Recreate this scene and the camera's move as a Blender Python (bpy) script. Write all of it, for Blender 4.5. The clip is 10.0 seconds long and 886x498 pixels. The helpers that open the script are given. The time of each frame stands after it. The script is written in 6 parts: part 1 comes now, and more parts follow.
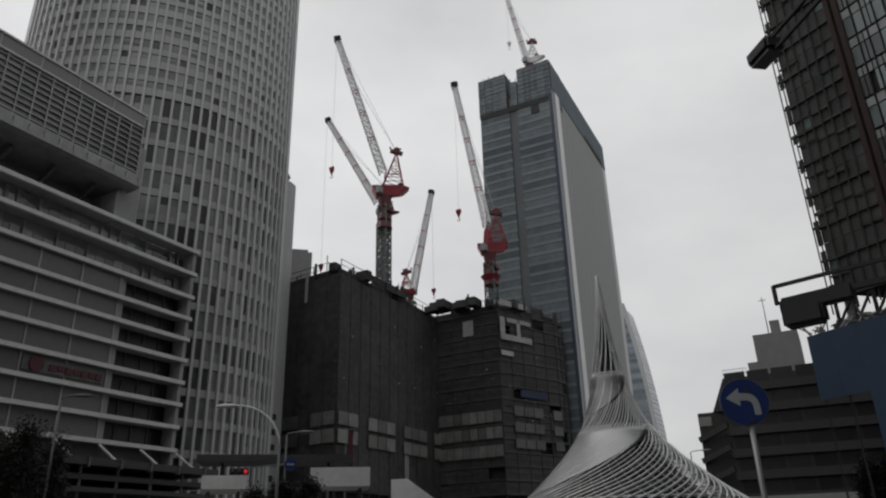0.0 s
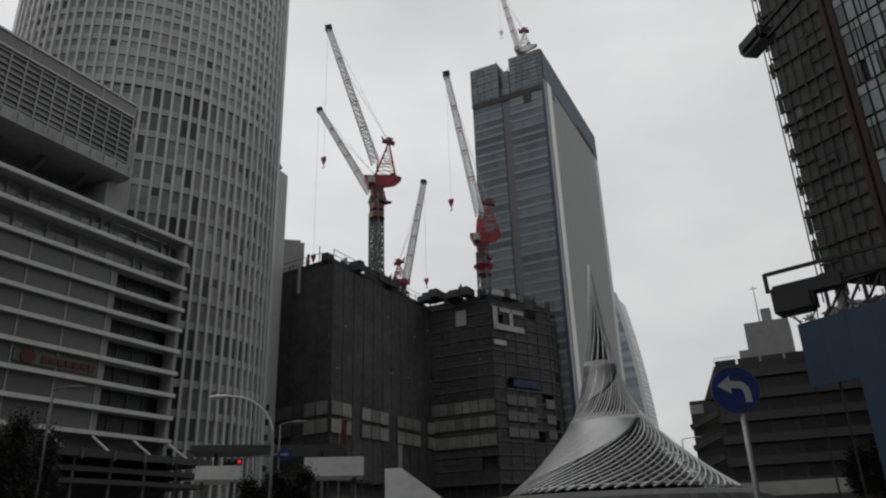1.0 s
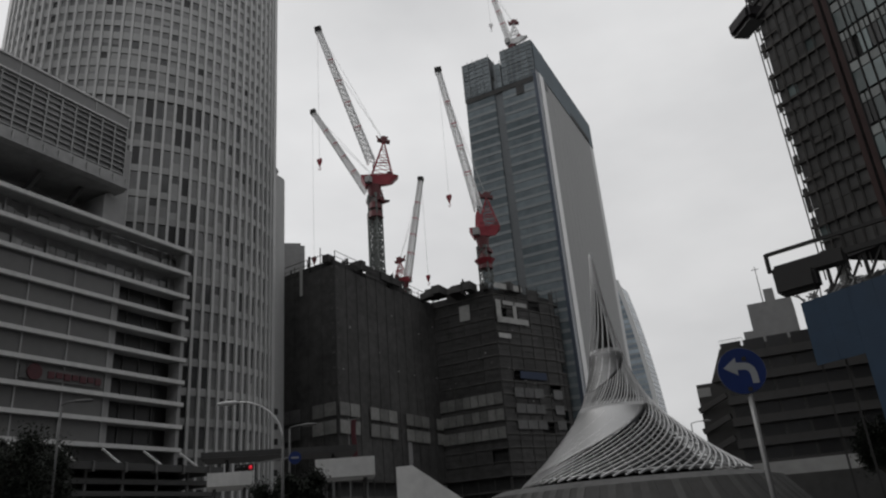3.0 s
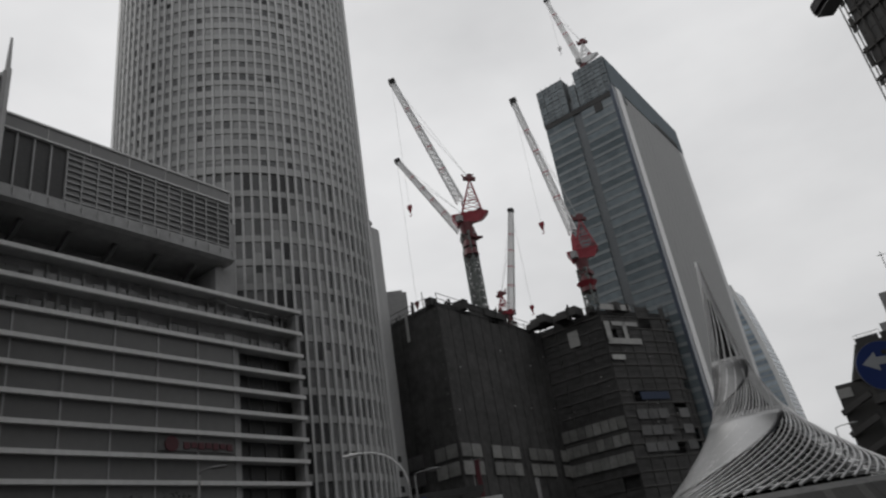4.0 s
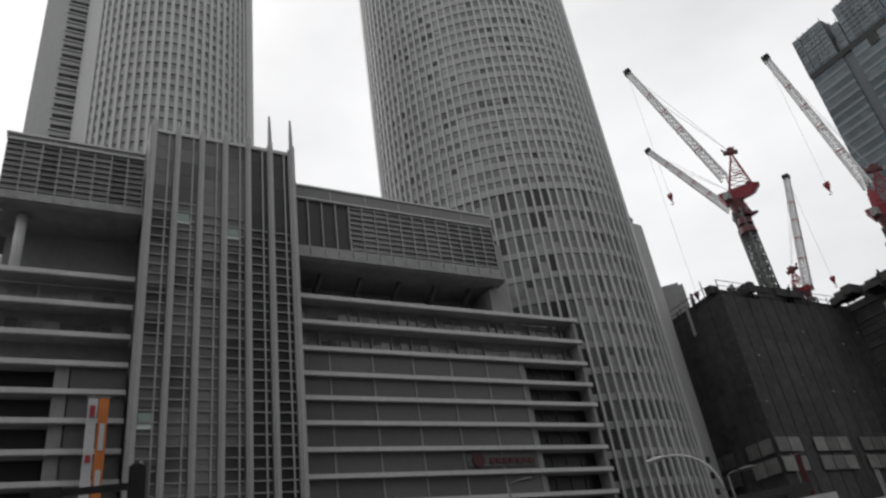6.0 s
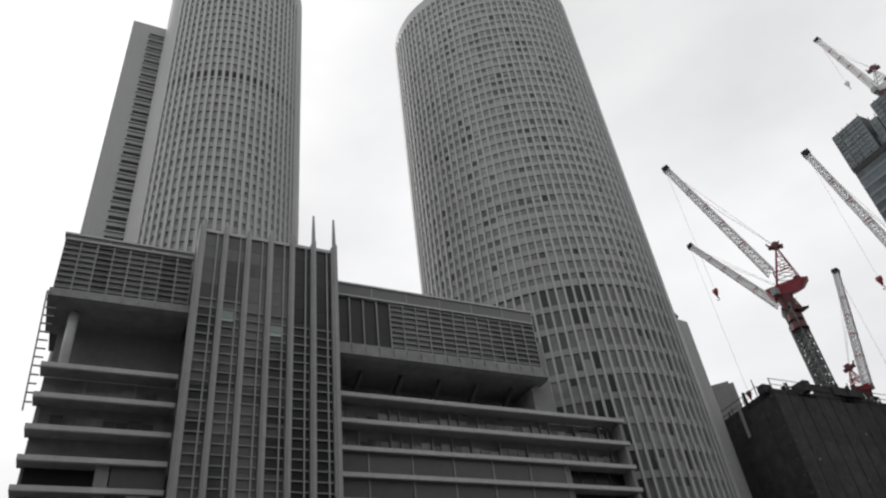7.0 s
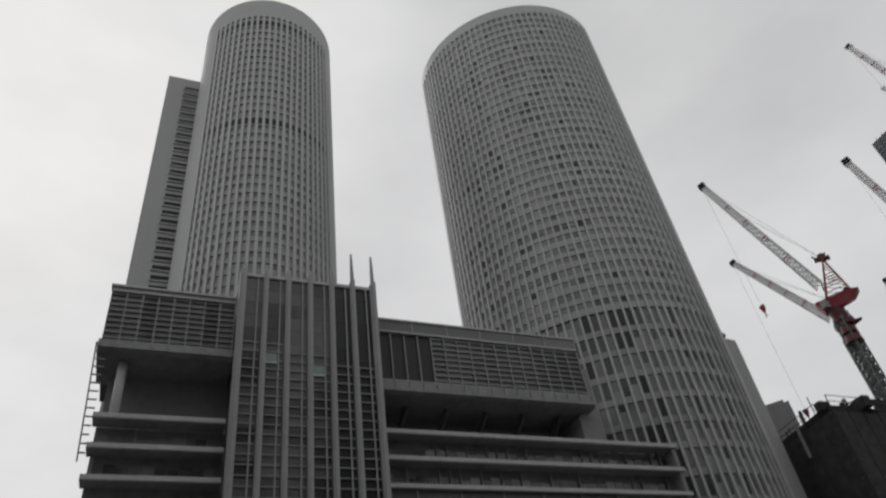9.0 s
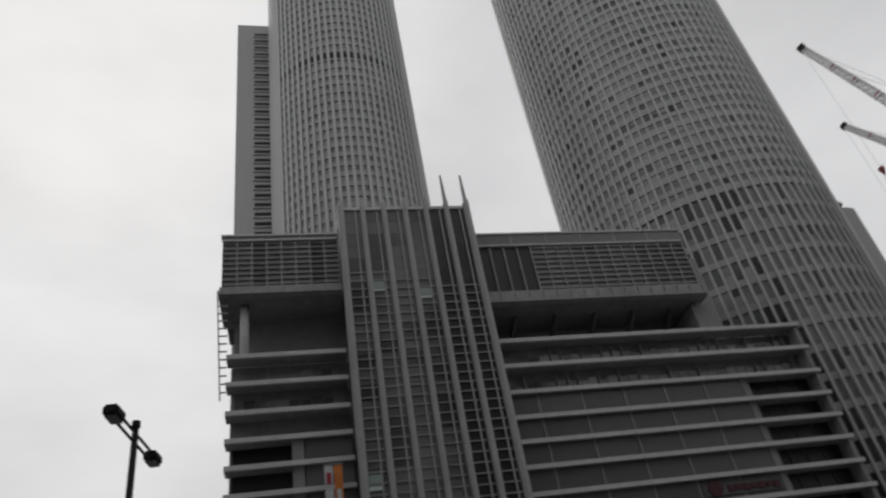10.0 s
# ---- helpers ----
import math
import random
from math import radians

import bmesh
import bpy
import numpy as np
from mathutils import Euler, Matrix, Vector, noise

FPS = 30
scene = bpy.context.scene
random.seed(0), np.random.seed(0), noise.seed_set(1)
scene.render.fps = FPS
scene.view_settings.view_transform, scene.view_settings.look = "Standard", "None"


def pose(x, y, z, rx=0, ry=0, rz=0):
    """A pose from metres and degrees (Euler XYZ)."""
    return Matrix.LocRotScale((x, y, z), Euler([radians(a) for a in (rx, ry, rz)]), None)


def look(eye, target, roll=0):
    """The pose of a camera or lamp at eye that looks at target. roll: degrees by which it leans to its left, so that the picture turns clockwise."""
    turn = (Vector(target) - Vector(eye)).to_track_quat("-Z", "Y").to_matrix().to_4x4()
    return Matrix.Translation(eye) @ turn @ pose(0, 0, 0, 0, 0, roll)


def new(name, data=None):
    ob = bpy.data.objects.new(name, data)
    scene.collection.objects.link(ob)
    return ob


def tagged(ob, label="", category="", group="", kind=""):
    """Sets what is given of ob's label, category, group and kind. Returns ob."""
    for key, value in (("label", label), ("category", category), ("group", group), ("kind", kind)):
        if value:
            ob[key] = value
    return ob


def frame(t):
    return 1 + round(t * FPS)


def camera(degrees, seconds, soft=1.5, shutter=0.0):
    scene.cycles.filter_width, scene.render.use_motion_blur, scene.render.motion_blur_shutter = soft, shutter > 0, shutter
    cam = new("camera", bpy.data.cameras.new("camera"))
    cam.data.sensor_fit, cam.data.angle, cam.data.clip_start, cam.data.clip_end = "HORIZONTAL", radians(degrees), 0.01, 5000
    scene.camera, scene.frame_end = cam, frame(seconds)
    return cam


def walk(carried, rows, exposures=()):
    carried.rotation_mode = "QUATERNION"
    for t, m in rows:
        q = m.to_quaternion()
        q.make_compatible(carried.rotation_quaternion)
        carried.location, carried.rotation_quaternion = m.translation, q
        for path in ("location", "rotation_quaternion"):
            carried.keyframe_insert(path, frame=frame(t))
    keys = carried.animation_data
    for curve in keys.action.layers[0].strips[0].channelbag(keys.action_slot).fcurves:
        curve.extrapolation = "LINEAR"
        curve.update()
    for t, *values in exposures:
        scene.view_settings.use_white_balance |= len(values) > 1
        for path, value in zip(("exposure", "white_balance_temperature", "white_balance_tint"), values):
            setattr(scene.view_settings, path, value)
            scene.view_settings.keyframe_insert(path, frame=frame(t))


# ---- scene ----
EYE_Z = 1.4


def aim(yaw, pitch, roll):
    """The camera's pose at the car's windscreen: turned left by yaw from +y, raised by pitch, leaning by roll."""
    return pose(0, 0, EYE_Z, 0, 0, yaw) @ pose(0, 0, 0, 90 + pitch) @ pose(0, 0, 0, 0, 0, roll)


cam = camera(63.5, 10.0, soft=2.2, shutter=0.3)
PATH = [
    (0, aim(27.67, 22.52, -1.53)),
    (0.5, aim(27.49, 22.04, -1.73)),
    (1, aim(27.06, 21.69, -1.98)),
    (1.5, aim(26.70, 21.57, -2.57)),
    (2, aim(26.60, 21.45, -2.82)),
    (2.2, aim(26.70, 21.38, -3.68)),
    (3.3, aim(27.85, 21.38, -5.52)),
    (3.5, aim(29.20, 21.65, -6.61)),
    (4, aim(35.12, 25.08, -9.36)),
    (4.5, aim(38.73, 25.57, -8.88)),
    (5, aim(45.18, 26.07, -9.24)),
    (5.5, aim(52.47, 26.51, -9.18)),
    (6, aim(58.13, 29.04, -9.01)),
    (6.2, aim(59.23, 31.51, -8.83)),
    (7.3, aim(60.76, 38.82, -7.64)),
    (7.5, aim(60.93, 40.29, -7.57)),
    (8, aim(61.17, 43.46, -8.60)),
    (8.5, aim(61.34, 44.51, -8.48)),
    (9, aim(63.87, 40.12, -9.13)),
    (9.5, aim(67.96, 36.69, -8.54)),
    (10, aim(74.58, 34.65, -10.52)),
]
EXPOSURES = [(0.0, 0.11), (3.5, 0.13), (4.5, 0.23), (5.5, 0.39), (6.2, 0.47), (7.5, 0.35), (8.0, 0.20), (8.5, 0.07), (9.0, -0.03), (9.5, -0.06), (10.0, -0.01)]
walk(cam, PATH, EXPOSURES)

# ---- sky and sun ----
SUN_YAW, SUN_EL = 108.0, 48.0
world = bpy.data.worlds.new("overcast_sky")
scene.world = world
world.use_nodes = True
wn, wl = world.node_tree.nodes, world.node_tree.links
wn.clear()
w_out, w_bg = wn.new("ShaderNodeOutputWorld"), wn.new("ShaderNodeBackground")
w_sky = wn.new("ShaderNodeTexSky")
w_sky.sky_type, w_sky.sun_disc = "NISHITA", False
w_sky.sun_elevation, w_sky.sun_rotation = radians(SUN_EL), radians(-SUN_YAW)
w_sky.dust_density, w_sky.air_density = 6.0, 1.0
w_skygain = wn.new("ShaderNodeVectorMath")
w_skygain.operation = "SCALE"
w_skygain.inputs["Scale"].default_value = 0.025
w_tc = wn.new("ShaderNodeTexCoord")
w_map = wn.new("ShaderNodeMapping")
w_map.inputs["Scale"].default_value = (1.0, 1.0, 2.2)
w_noise = wn.new("ShaderNodeTexNoise")
w_noise.inputs["Scale"].default_value = 2.3
w_noise.inputs["Detail"].default_value = 5.0
w_noise.inputs["Roughness"].default_value = 0.5
w_ramp = wn.new("ShaderNodeValToRGB")
w_ramp.color_ramp.elements[0].position, w_ramp.color_ramp.elements[1].position = 0.3, 0.72
w_ramp.color_ramp.elements[0].color = (0.60, 0.603, 0.613, 1)
w_ramp.color_ramp.elements[1].color = (0.80, 0.80, 0.805, 1)
# the veil of cloud is thinner, and so brighter, towards the sun
w_dot = wn.new("ShaderNodeVectorMath")
w_dot.operation = "DOT_PRODUCT"
w_dot.inputs[1].default_value = (-math.sin(radians(SUN_YAW)) * math.cos(radians(SUN_EL)), math.cos(radians(SUN_YAW)) * math.cos(radians(SUN_EL)), math.sin(radians(SUN_EL)))
w_glow = wn.new("ShaderNodeMapRange")
w_glow.interpolation_type = "SMOOTHSTEP"
w_glow.inputs["From Min"].default_value, w_glow.inputs["From Max"].default_value = -0.1, 0.75
w_glow.inputs["To Min"].default_value, w_glow.inputs["To Max"].default_value = 0.84, 1.06
w_gain = wn.new("ShaderNodeVectorMath")
w_gain.operation = "SCALE"
w_mix = wn.new("ShaderNodeMix")
w_mix.data_type = "RGBA"
w_mix.inputs["Factor"].default_value = 0.93
wl.new(w_sky.outputs[0], w_skygain.inputs[0])
wl.new(w_tc.outputs["Generated"], w_map.inputs["Vector"])
wl.new(w_map.outputs[0], w_noise.inputs["Vector"])
wl.new(w_noise.outputs["Fac"], w_ramp.inputs[0])
wl.new(w_tc.outputs["Generated"], w_dot.inputs[0])
wl.new(w_dot.outputs["Value"], w_glow.inputs["Value"])
# and an added dark lobe high over the far side stands in for lens vignetting
w_dot2 = wn.new("ShaderNodeVectorMath")
w_dot2.operation = "DOT_PRODUCT"
w_dot2.inputs[1].default_value = (-math.sin(radians(30)) * math.cos(radians(54)), math.cos(radians(30)) * math.cos(radians(54)), math.sin(radians(54)))
w_vignette = wn.new("ShaderNodeMapRange")
w_vignette.interpolation_type = "SMOOTHSTEP"
w_vignette.inputs["From Min"].default_value, w_vignette.inputs["From Max"].default_value = 0.93, 1.0
w_vignette.inputs["To Min"].default_value, w_vignette.inputs["To Max"].default_value = 1.0, 0.82
w_both = wn.new("ShaderNodeMath")
w_both.operation = "MULTIPLY"
wl.new(w_tc.outputs["Generated"], w_dot2.inputs[0])
wl.new(w_dot2.outputs["Value"], w_vignette.inputs["Value"])
wl.new(w_glow.outputs[0], w_both.inputs[0])
wl.new(w_vignette.outputs[0], w_both.inputs[1])
wl.new(w_ramp.outputs[0], w_gain.inputs[0])
wl.new(w_both.outputs[0], w_gain.inputs["Scale"])
wl.new(w_skygain.outputs[0], w_mix.inputs["A"])
wl.new(w_gain.outputs[0], w_mix.inputs["B"])
wl.new(w_mix.outputs["Result"], w_bg.inputs["Color"])
w_bg.inputs["Strength"].default_value = 1.0
wl.new(w_bg.outputs[0], w_out.inputs["Surface"])

sun = new("sun", bpy.data.lights.new("sun", "SUN"))
sun.data.energy, sun.data.angle, sun.data.color = 0.5, radians(20), (1.0, 0.98, 0.95)
sun.matrix_world = look((-math.sin(radians(SUN_YAW)) * 300, math.cos(radians(SUN_YAW)) * 300, 333), (0, 0, 0))


# ---- materials ----
def material(name, color, rough=0.7, metal=0.0, vary=0.15, grain=2.0, coarse=0.08, bump=0.1, island=0.0, per_object=0.0, streak=0.0, spec=0.5):
    """A surface with a fine grain and a coarse stain, both in metres; streak: rain marks that run down; island, per_object: how far pieces differ."""
    m = bpy.data.materials.new(name)
    m.use_nodes = True
    n, l = m.node_tree.nodes, m.node_tree.links
    b = n["Principled BSDF"]
    b.inputs["Roughness"].default_value, b.inputs["Metallic"].default_value = rough, metal
    b.inputs["Specular IOR Level"].default_value = spec
    tc = n.new("ShaderNodeTexCoord")
    fine, large = n.new("ShaderNodeTexNoise"), n.new("ShaderNodeTexNoise")
    fine.inputs["Scale"].default_value, fine.inputs["Detail"].default_value = grain, 6.0
    large.inputs["Scale"].default_value, large.inputs["Detail"].default_value = coarse, 3.0
    l.new(tc.outputs["Object"], fine.inputs["Vector"])
    l.new(tc.outputs["Object"], large.inputs["Vector"])
    add = n.new("ShaderNodeMath")
    add.operation = "ADD"
    l.new(fine.outputs["Fac"], add.inputs[0])
    l.new(large.outputs["Fac"], add.inputs[1])
    total = add.outputs[0]
    if streak:
        mp, sn = n.new("ShaderNodeMapping"), n.new("ShaderNodeTexNoise")
        mp.inputs["Scale"].default_value = (1.2, 1.2, 0.05)
        sn.inputs["Scale"].default_value, sn.inputs["Detail"].default_value = 1.0, 4.0
        l.new(tc.outputs["Object"], mp.inputs["Vector"])
        l.new(mp.outputs[0], sn.inputs["Vector"])
        more = n.new("ShaderNodeMath")
        more.operation = "MULTIPLY_ADD"
        more.inputs[1].default_value = streak
        l.new(sn.outputs["Fac"], more.inputs[0])
        l.new(total, more.inputs[2])
        total = more.outputs[0]
    mid = 1.0 + 0.5 * streak
    spread = n.new("ShaderNodeMapRange")
    spread.inputs["From Min"].default_value, spread.inputs["From Max"].default_value = mid - 0.45, mid + 0.45
    spread.inputs["To Min"].default_value, spread.inputs["To Max"].default_value = 1 - vary, 1 + vary
    l.new(total, spread.inputs["Value"])
    value = spread.outputs[0]
    for amount, kind, socket in ((island, "ShaderNodeNewGeometry", "Random Per Island"), (per_object, "ShaderNodeObjectInfo", "Random")):
        if amount:
            src, mr, mul = n.new(kind), n.new("ShaderNodeMapRange"), n.new("ShaderNodeMath")
            mr.inputs["To Min"].default_value, mr.inputs["To Max"].default_value = 1 - amount, 1 + amount
            mul.operation = "MULTIPLY"
            l.new(src.outputs[socket], mr.inputs["Value"])
            l.new(value, mul.inputs[0])
            l.new(mr.outputs[0], mul.inputs[1])
            value = mul.outputs[0]
    tint = n.new("ShaderNodeVectorMath")
    tint.operation = "SCALE"
    tint.inputs[0].default_value = color
    l.new(value, tint.inputs["Scale"])
    l.new(tint.outputs[0], b.inputs["Base Color"])
    if bump:
        bp = n.new("ShaderNodeBump")
        bp.inputs["Strength"].default_value, bp.inputs["Distance"].default_value = bump, 0.05
        l.new(fine.outputs["Fac"], bp.inputs["Height"])
        l.new(bp.outputs[0], b.inputs["Normal"])
    return m


def pane_material(name, dark, pale, share, rough=0.08, jitter=0.25, source="island"):
    """Window glass: most panes show a drawn blind (pale), a share of them an unlit room (dark)."""
    m = bpy.data.materials.new(name)
    m.use_nodes = True
    n, l = m.node_tree.nodes, m.node_tree.links
    b = n["Principled BSDF"]
    b.inputs["Roughness"].default_value = rough
    if source == "island":
        src = n.new("ShaderNodeNewGeometry").outputs["Random Per Island"]
    else:
        src = n.new("ShaderNodeObjectInfo").outputs["Random"]
    ramp = n.new("ShaderNodeValToRGB")
    e = ramp.color_ramp.elements
    e[0].position, e[0].color = 0.0, (*[c * (1 - jitter) for c in dark], 1)
    e[1].position, e[1].color = 1.0, (*[c * (1 + jitter) for c in pale], 1)
    e2 = e.new(max(0.01, share - 0.03))
    e2.color = (*dark, 1)
    e3 = e.new(share + 0.03)
    e3.color = (*[c * (1 - jitter) for c in pale], 1)
    tc, ns, mul = n.new("ShaderNodeTexCoord"), n.new("ShaderNodeTexNoise"), n.new("ShaderNodeMixRGB")
    ns.inputs["Scale"].default_value = 0.35
    mul.blend_type = "OVERLAY"
    mul.inputs[0].default_value = 0.35
    l.new(tc.outputs["Object"], ns.inputs["Vector"])
    # unlit rooms come in groups
    gn, ga = n.new("ShaderNodeTexNoise"), n.new("ShaderNodeMath")
    gn.inputs["Scale"].default_value, gn.inputs["Detail"].default_value = 0.07, 3.0
    ga.operation = "MULTIPLY_ADD"
    ga.inputs[1].default_value = 0.9
    gs = n.new("ShaderNodeMath")
    gs.operation = "ADD"
    gs.inputs[1].default_value = -0.45
    long = n.new("ShaderNodeMapping")
    long.inputs["Scale"].default_value = (1.6, 1.6, 0.45)
    l.new(tc.outputs["Object"], long.inputs["Vector"])
    l.new(long.outputs[0], gn.inputs["Vector"])
    l.new(gn.outputs["Fac"], ga.inputs[0])
    l.new(src, ga.inputs[2])
    l.new(ga.outputs[0], gs.inputs[0])
    l.new(gs.outputs[0], ramp.inputs[0])
    l.new(ramp.outputs[0], mul.inputs[1])
    l.new(ns.outputs["Fac"], mul.inputs[2])
    l.new(mul.outputs[0], b.inputs["Base Color"])
    bp, wn2 = n.new("ShaderNodeBump"), n.new("ShaderNodeTexNoise")
    wn2.inputs["Scale"].default_value = 0.6
    bp.inputs["Strength"].default_value, bp.inputs["Distance"].default_value = 0.12, 0.05
    l.new(tc.outputs["Object"], wn2.inputs["Vector"])
    l.new(wn2.outputs["Fac"], bp.inputs["Height"])
    l.new(bp.outputs[0], b.inputs["Normal"])
    return m


M_TILE = material("pale_tile_cladding", (0.445, 0.447, 0.445), 0.55, vary=0.12, grain=1.5, coarse=0.03, streak=0.5, bump=0.05)
M_TILE2 = material("pale_tile_rib", (0.495, 0.497, 0.495), 0.55, vary=0.1, grain=1.2, coarse=0.03, bump=0.05, per_object=0.05)
M_SPAN = material("tile_spandrel", (0.385, 0.387, 0.385), 0.5, vary=0.1, grain=1.5, coarse=0.05, bump=0.05, per_object=0.08)
M_PANE = pane_material("tower_window_glass", (0.10, 0.103, 0.105), (0.245, 0.247, 0.247), 0.16)
M_PANE1 = pane_material("tower_window_glass_single", (0.10, 0.103, 0.105), (0.245, 0.247, 0.247), 0.16, source="object")
M_PANELOW = pane_material("lower_window_glass", (0.075, 0.077, 0.078), (0.195, 0.197, 0.197), 0.28)
M_SPANLOW = material("grey_spandrel_panel", (0.325, 0.327, 0.325), 0.5, vary=0.12, grain=1.5, coarse=0.05, bump=0.05, per_object=0.1)
M_BLIND_REFLECT = material("grey_blind_and_reflection", (0.275, 0.277, 0.275), 0.35, vary=0.1, grain=0.5, coarse=0.05, island=0.35)
M_HPANE = pane_material("hotel_window_glass", (0.17, 0.172, 0.173), (0.26, 0.262, 0.262), 0.12)
M_HPANE1 = pane_material("hotel_window_glass_single", (0.17, 0.172, 0.173), (0.26, 0.262, 0.262), 0.12, source="object")
M_LEDGE = material("pale_ledge_panel", (0.64, 0.64, 0.635), 0.6, vary=0.12, grain=1.2, coarse=0.15, streak=0.4, bump=0.06)
M_GREY = material("grey_glass_panel", (0.138, 0.138, 0.137), 0.3, vary=0.1, grain=0.8, coarse=0.1, per_object=0.12, bump=0.02)
# metal sill grey, also the darker tone put on shaded ledge undersides
M_SILL_SHADE = material("sill_grey_and_underside_shade", (0.235, 0.236, 0.236), 0.6, vary=0.25, grain=0.6, coarse=0.15, streak=0.5)
M_FASCIA = material("grey_fascia_panel", (0.2, 0.2, 0.2), 0.4, vary=0.1, grain=0.8, coarse=0.1, per_object=0.08, bump=0.02)
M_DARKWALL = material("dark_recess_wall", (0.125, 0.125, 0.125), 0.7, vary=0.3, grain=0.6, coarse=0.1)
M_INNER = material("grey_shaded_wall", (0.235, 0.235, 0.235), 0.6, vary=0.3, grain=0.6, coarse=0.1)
M_BRACE = material("dark_grey_strut", (0.11, 0.11, 0.11), 0.6, vary=0.2)
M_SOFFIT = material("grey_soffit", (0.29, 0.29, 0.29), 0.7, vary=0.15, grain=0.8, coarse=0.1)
M_LOUVRE = material("grey_metal_louvre", (0.31, 0.312, 0.312), 0.45, metal=0.2, vary=0.15, grain=1.0, coarse=0.1, per_object=0.08)
M_BANDGLASS = pane_material("band_glass", (0.115, 0.116, 0.116), (0.25, 0.25, 0.25), 0.4, source="object")
M_COLUMN = material("pale_column_cladding", (0.43, 0.43, 0.428), 0.5, vary=0.12, grain=1.0, coarse=0.1, streak=0.4, bump=0.04)
M_SHAFT = pane_material("shaft_glass", (0.075, 0.075, 0.075), (0.165, 0.165, 0.163), 0.3, source="object", rough=0.15)
M_STEEL = material("grey_steel", (0.3, 0.3, 0.3), 0.45, metal=0.5, vary=0.15)
M_DARKSTEEL = material("dark_painted_steel", (0.018, 0.0172, 0.0172), 0.75, vary=0.25, grain=3.0)
M_CAB = material("green_white_lift_glass", (0.66, 0.74, 0.71), 0.25, vary=0.1)
M_WHITE = material("white_paint", (0.72, 0.72, 0.72), 0.5, vary=0.08, streak=0.5)
M_JIB = material("white_jib_paint", (0.82, 0.82, 0.82), 0.5, vary=0.06)
M_RED = material("red_crane_paint", (0.27, 0.026, 0.04), 0.5, vary=0.3, grain=2.0, coarse=0.4)
M_DARKRED = material("dark_red_paint", (0.10, 0.018, 0.022), 0.55, vary=0.3)
M_PINK = material("faded_red_band", (0.50, 0.20, 0.22), 0.5, vary=0.15)
M_MAST = material("grey_green_mast_steel", (0.12, 0.132, 0.126), 0.5, metal=0.2, vary=0.2)
M_MESH = material("black_scaffold_sheet", (0.056, 0.055, 0.054), 0.85, vary=0.6, grain=0.5, coarse=0.08, per_object=0.1, bump=0.3)
M_SCAF = material("scaffold_tube", (0.034, 0.033, 0.032), 0.5, metal=0.3, vary=0.3)
M_SLAB = material("raw_concrete_slab", (0.085, 0.083, 0.08), 0.85, vary=0.3, grain=1.0, coarse=0.2)
M_CORE = material("unlit_building_core", (0.042, 0.042, 0.042), 0.9, vary=0.4, grain=0.5)
M_PALEWIN = material("pale_protective_film", (0.18, 0.18, 0.172), 0.5, vary=0.35, grain=0.9, coarse=0.3, per_object=0.35)
M_DIMWIN = material("dim_protective_film", (0.085, 0.085, 0.085), 0.5, vary=0.35, grain=0.9, coarse=0.3, per_object=0.35)
M_JPGLASS = pane_material("blue_grey_curtain_glass", (0.095, 0.118, 0.13), (0.135, 0.162, 0.176), 0.4, source="object", rough=0.1, jitter=0.12)
M_JPSPAN = material("blue_grey_spandrel", (0.165, 0.183, 0.192), 0.35, vary=0.1, per_object=0.08)
M_JPCROWN = material("blue_grey_crown_glass", (0.075, 0.105, 0.125), 0.7, vary=0.2, grain=0.4)
M_JPDARK = material("dark_fin_strip", (0.105, 0.116, 0.124), 0.75, vary=0.2)
M_JPWHITE = material("white_panel_facade", (0.43, 0.44, 0.44), 0.45, vary=0.06, grain=0.5, coarse=0.02, streak=0.3, bump=0.02)
M_JPGREY = material("grey_panel_facade", (0.235, 0.238, 0.237), 0.6, vary=0.07, grain=0.5, coarse=0.02, streak=0.3, bump=0.02)
M_JPNAVY = material("navy_corner_glass", (0.035, 0.05, 0.075), 0.3, vary=0.15)
M_LUCENT = pane_material("distant_blue_glass", (0.13, 0.17, 0.21), (0.24, 0.29, 0.33), 0.5, source="object", rough=0.1)
M_RUST = material("rust_red_column", (0.045, 0.022, 0.02), 0.7, vary=0.3, grain=1.0)
M_DNGLASS = pane_material("green_tint_glass", (0.07, 0.09, 0.09), (0.17, 0.21, 0.21), 0.45, source="object", rough=0.06)
M_BLUE = material("blue_hoarding_sheet", (0.017, 0.042, 0.08), 0.6, vary=0.25, grain=0.6, coarse=0.12, bump=0.15, per_object=0.03)
# for unlit windows, and for the panels that stand for shade in open bays
M_RECESS = material("unlit_glass_and_recess_shade", (0.018, 0.018, 0.019), 0.35, vary=0.3, per_object=0.4)
M_BROWN = material("brown_tile_wall", (0.042, 0.040, 0.038), 0.6, vary=0.2, grain=1.2, coarse=0.1, streak=0.4)
M_BROWN2 = material("brown_grey_band", (0.047, 0.045, 0.044), 0.6, vary=0.2, grain=1.0, coarse=0.1, streak=0.3)
M_STAIN = material("brushed_stainless_steel", (0.40, 0.40, 0.40), 0.42, metal=1.0, vary=0.1, grain=8.0, coarse=0.4, bump=0.02)
M_STAINDULL = material("dull_steel_sheet", (0.30, 0.30, 0.30), 0.55, metal=0.9, vary=0.2, grain=6.0, coarse=0.6, bump=0.05)
M_STAINDK = material("weathered_stainless_rod", (0.60, 0.60, 0.60), 0.42, metal=0.55, vary=0.15, grain=5.0, coarse=0.4)
M_RIM = material("worn_grey_rim", (0.12, 0.12, 0.118), 0.8, vary=0.45, grain=2.5, coarse=0.5, bump=0.2)
M_PLATE = material("dull_base_plate", (0.085, 0.084, 0.082), 0.75, vary=0.35, grain=1.5, coarse=0.4, per_object=0.3)
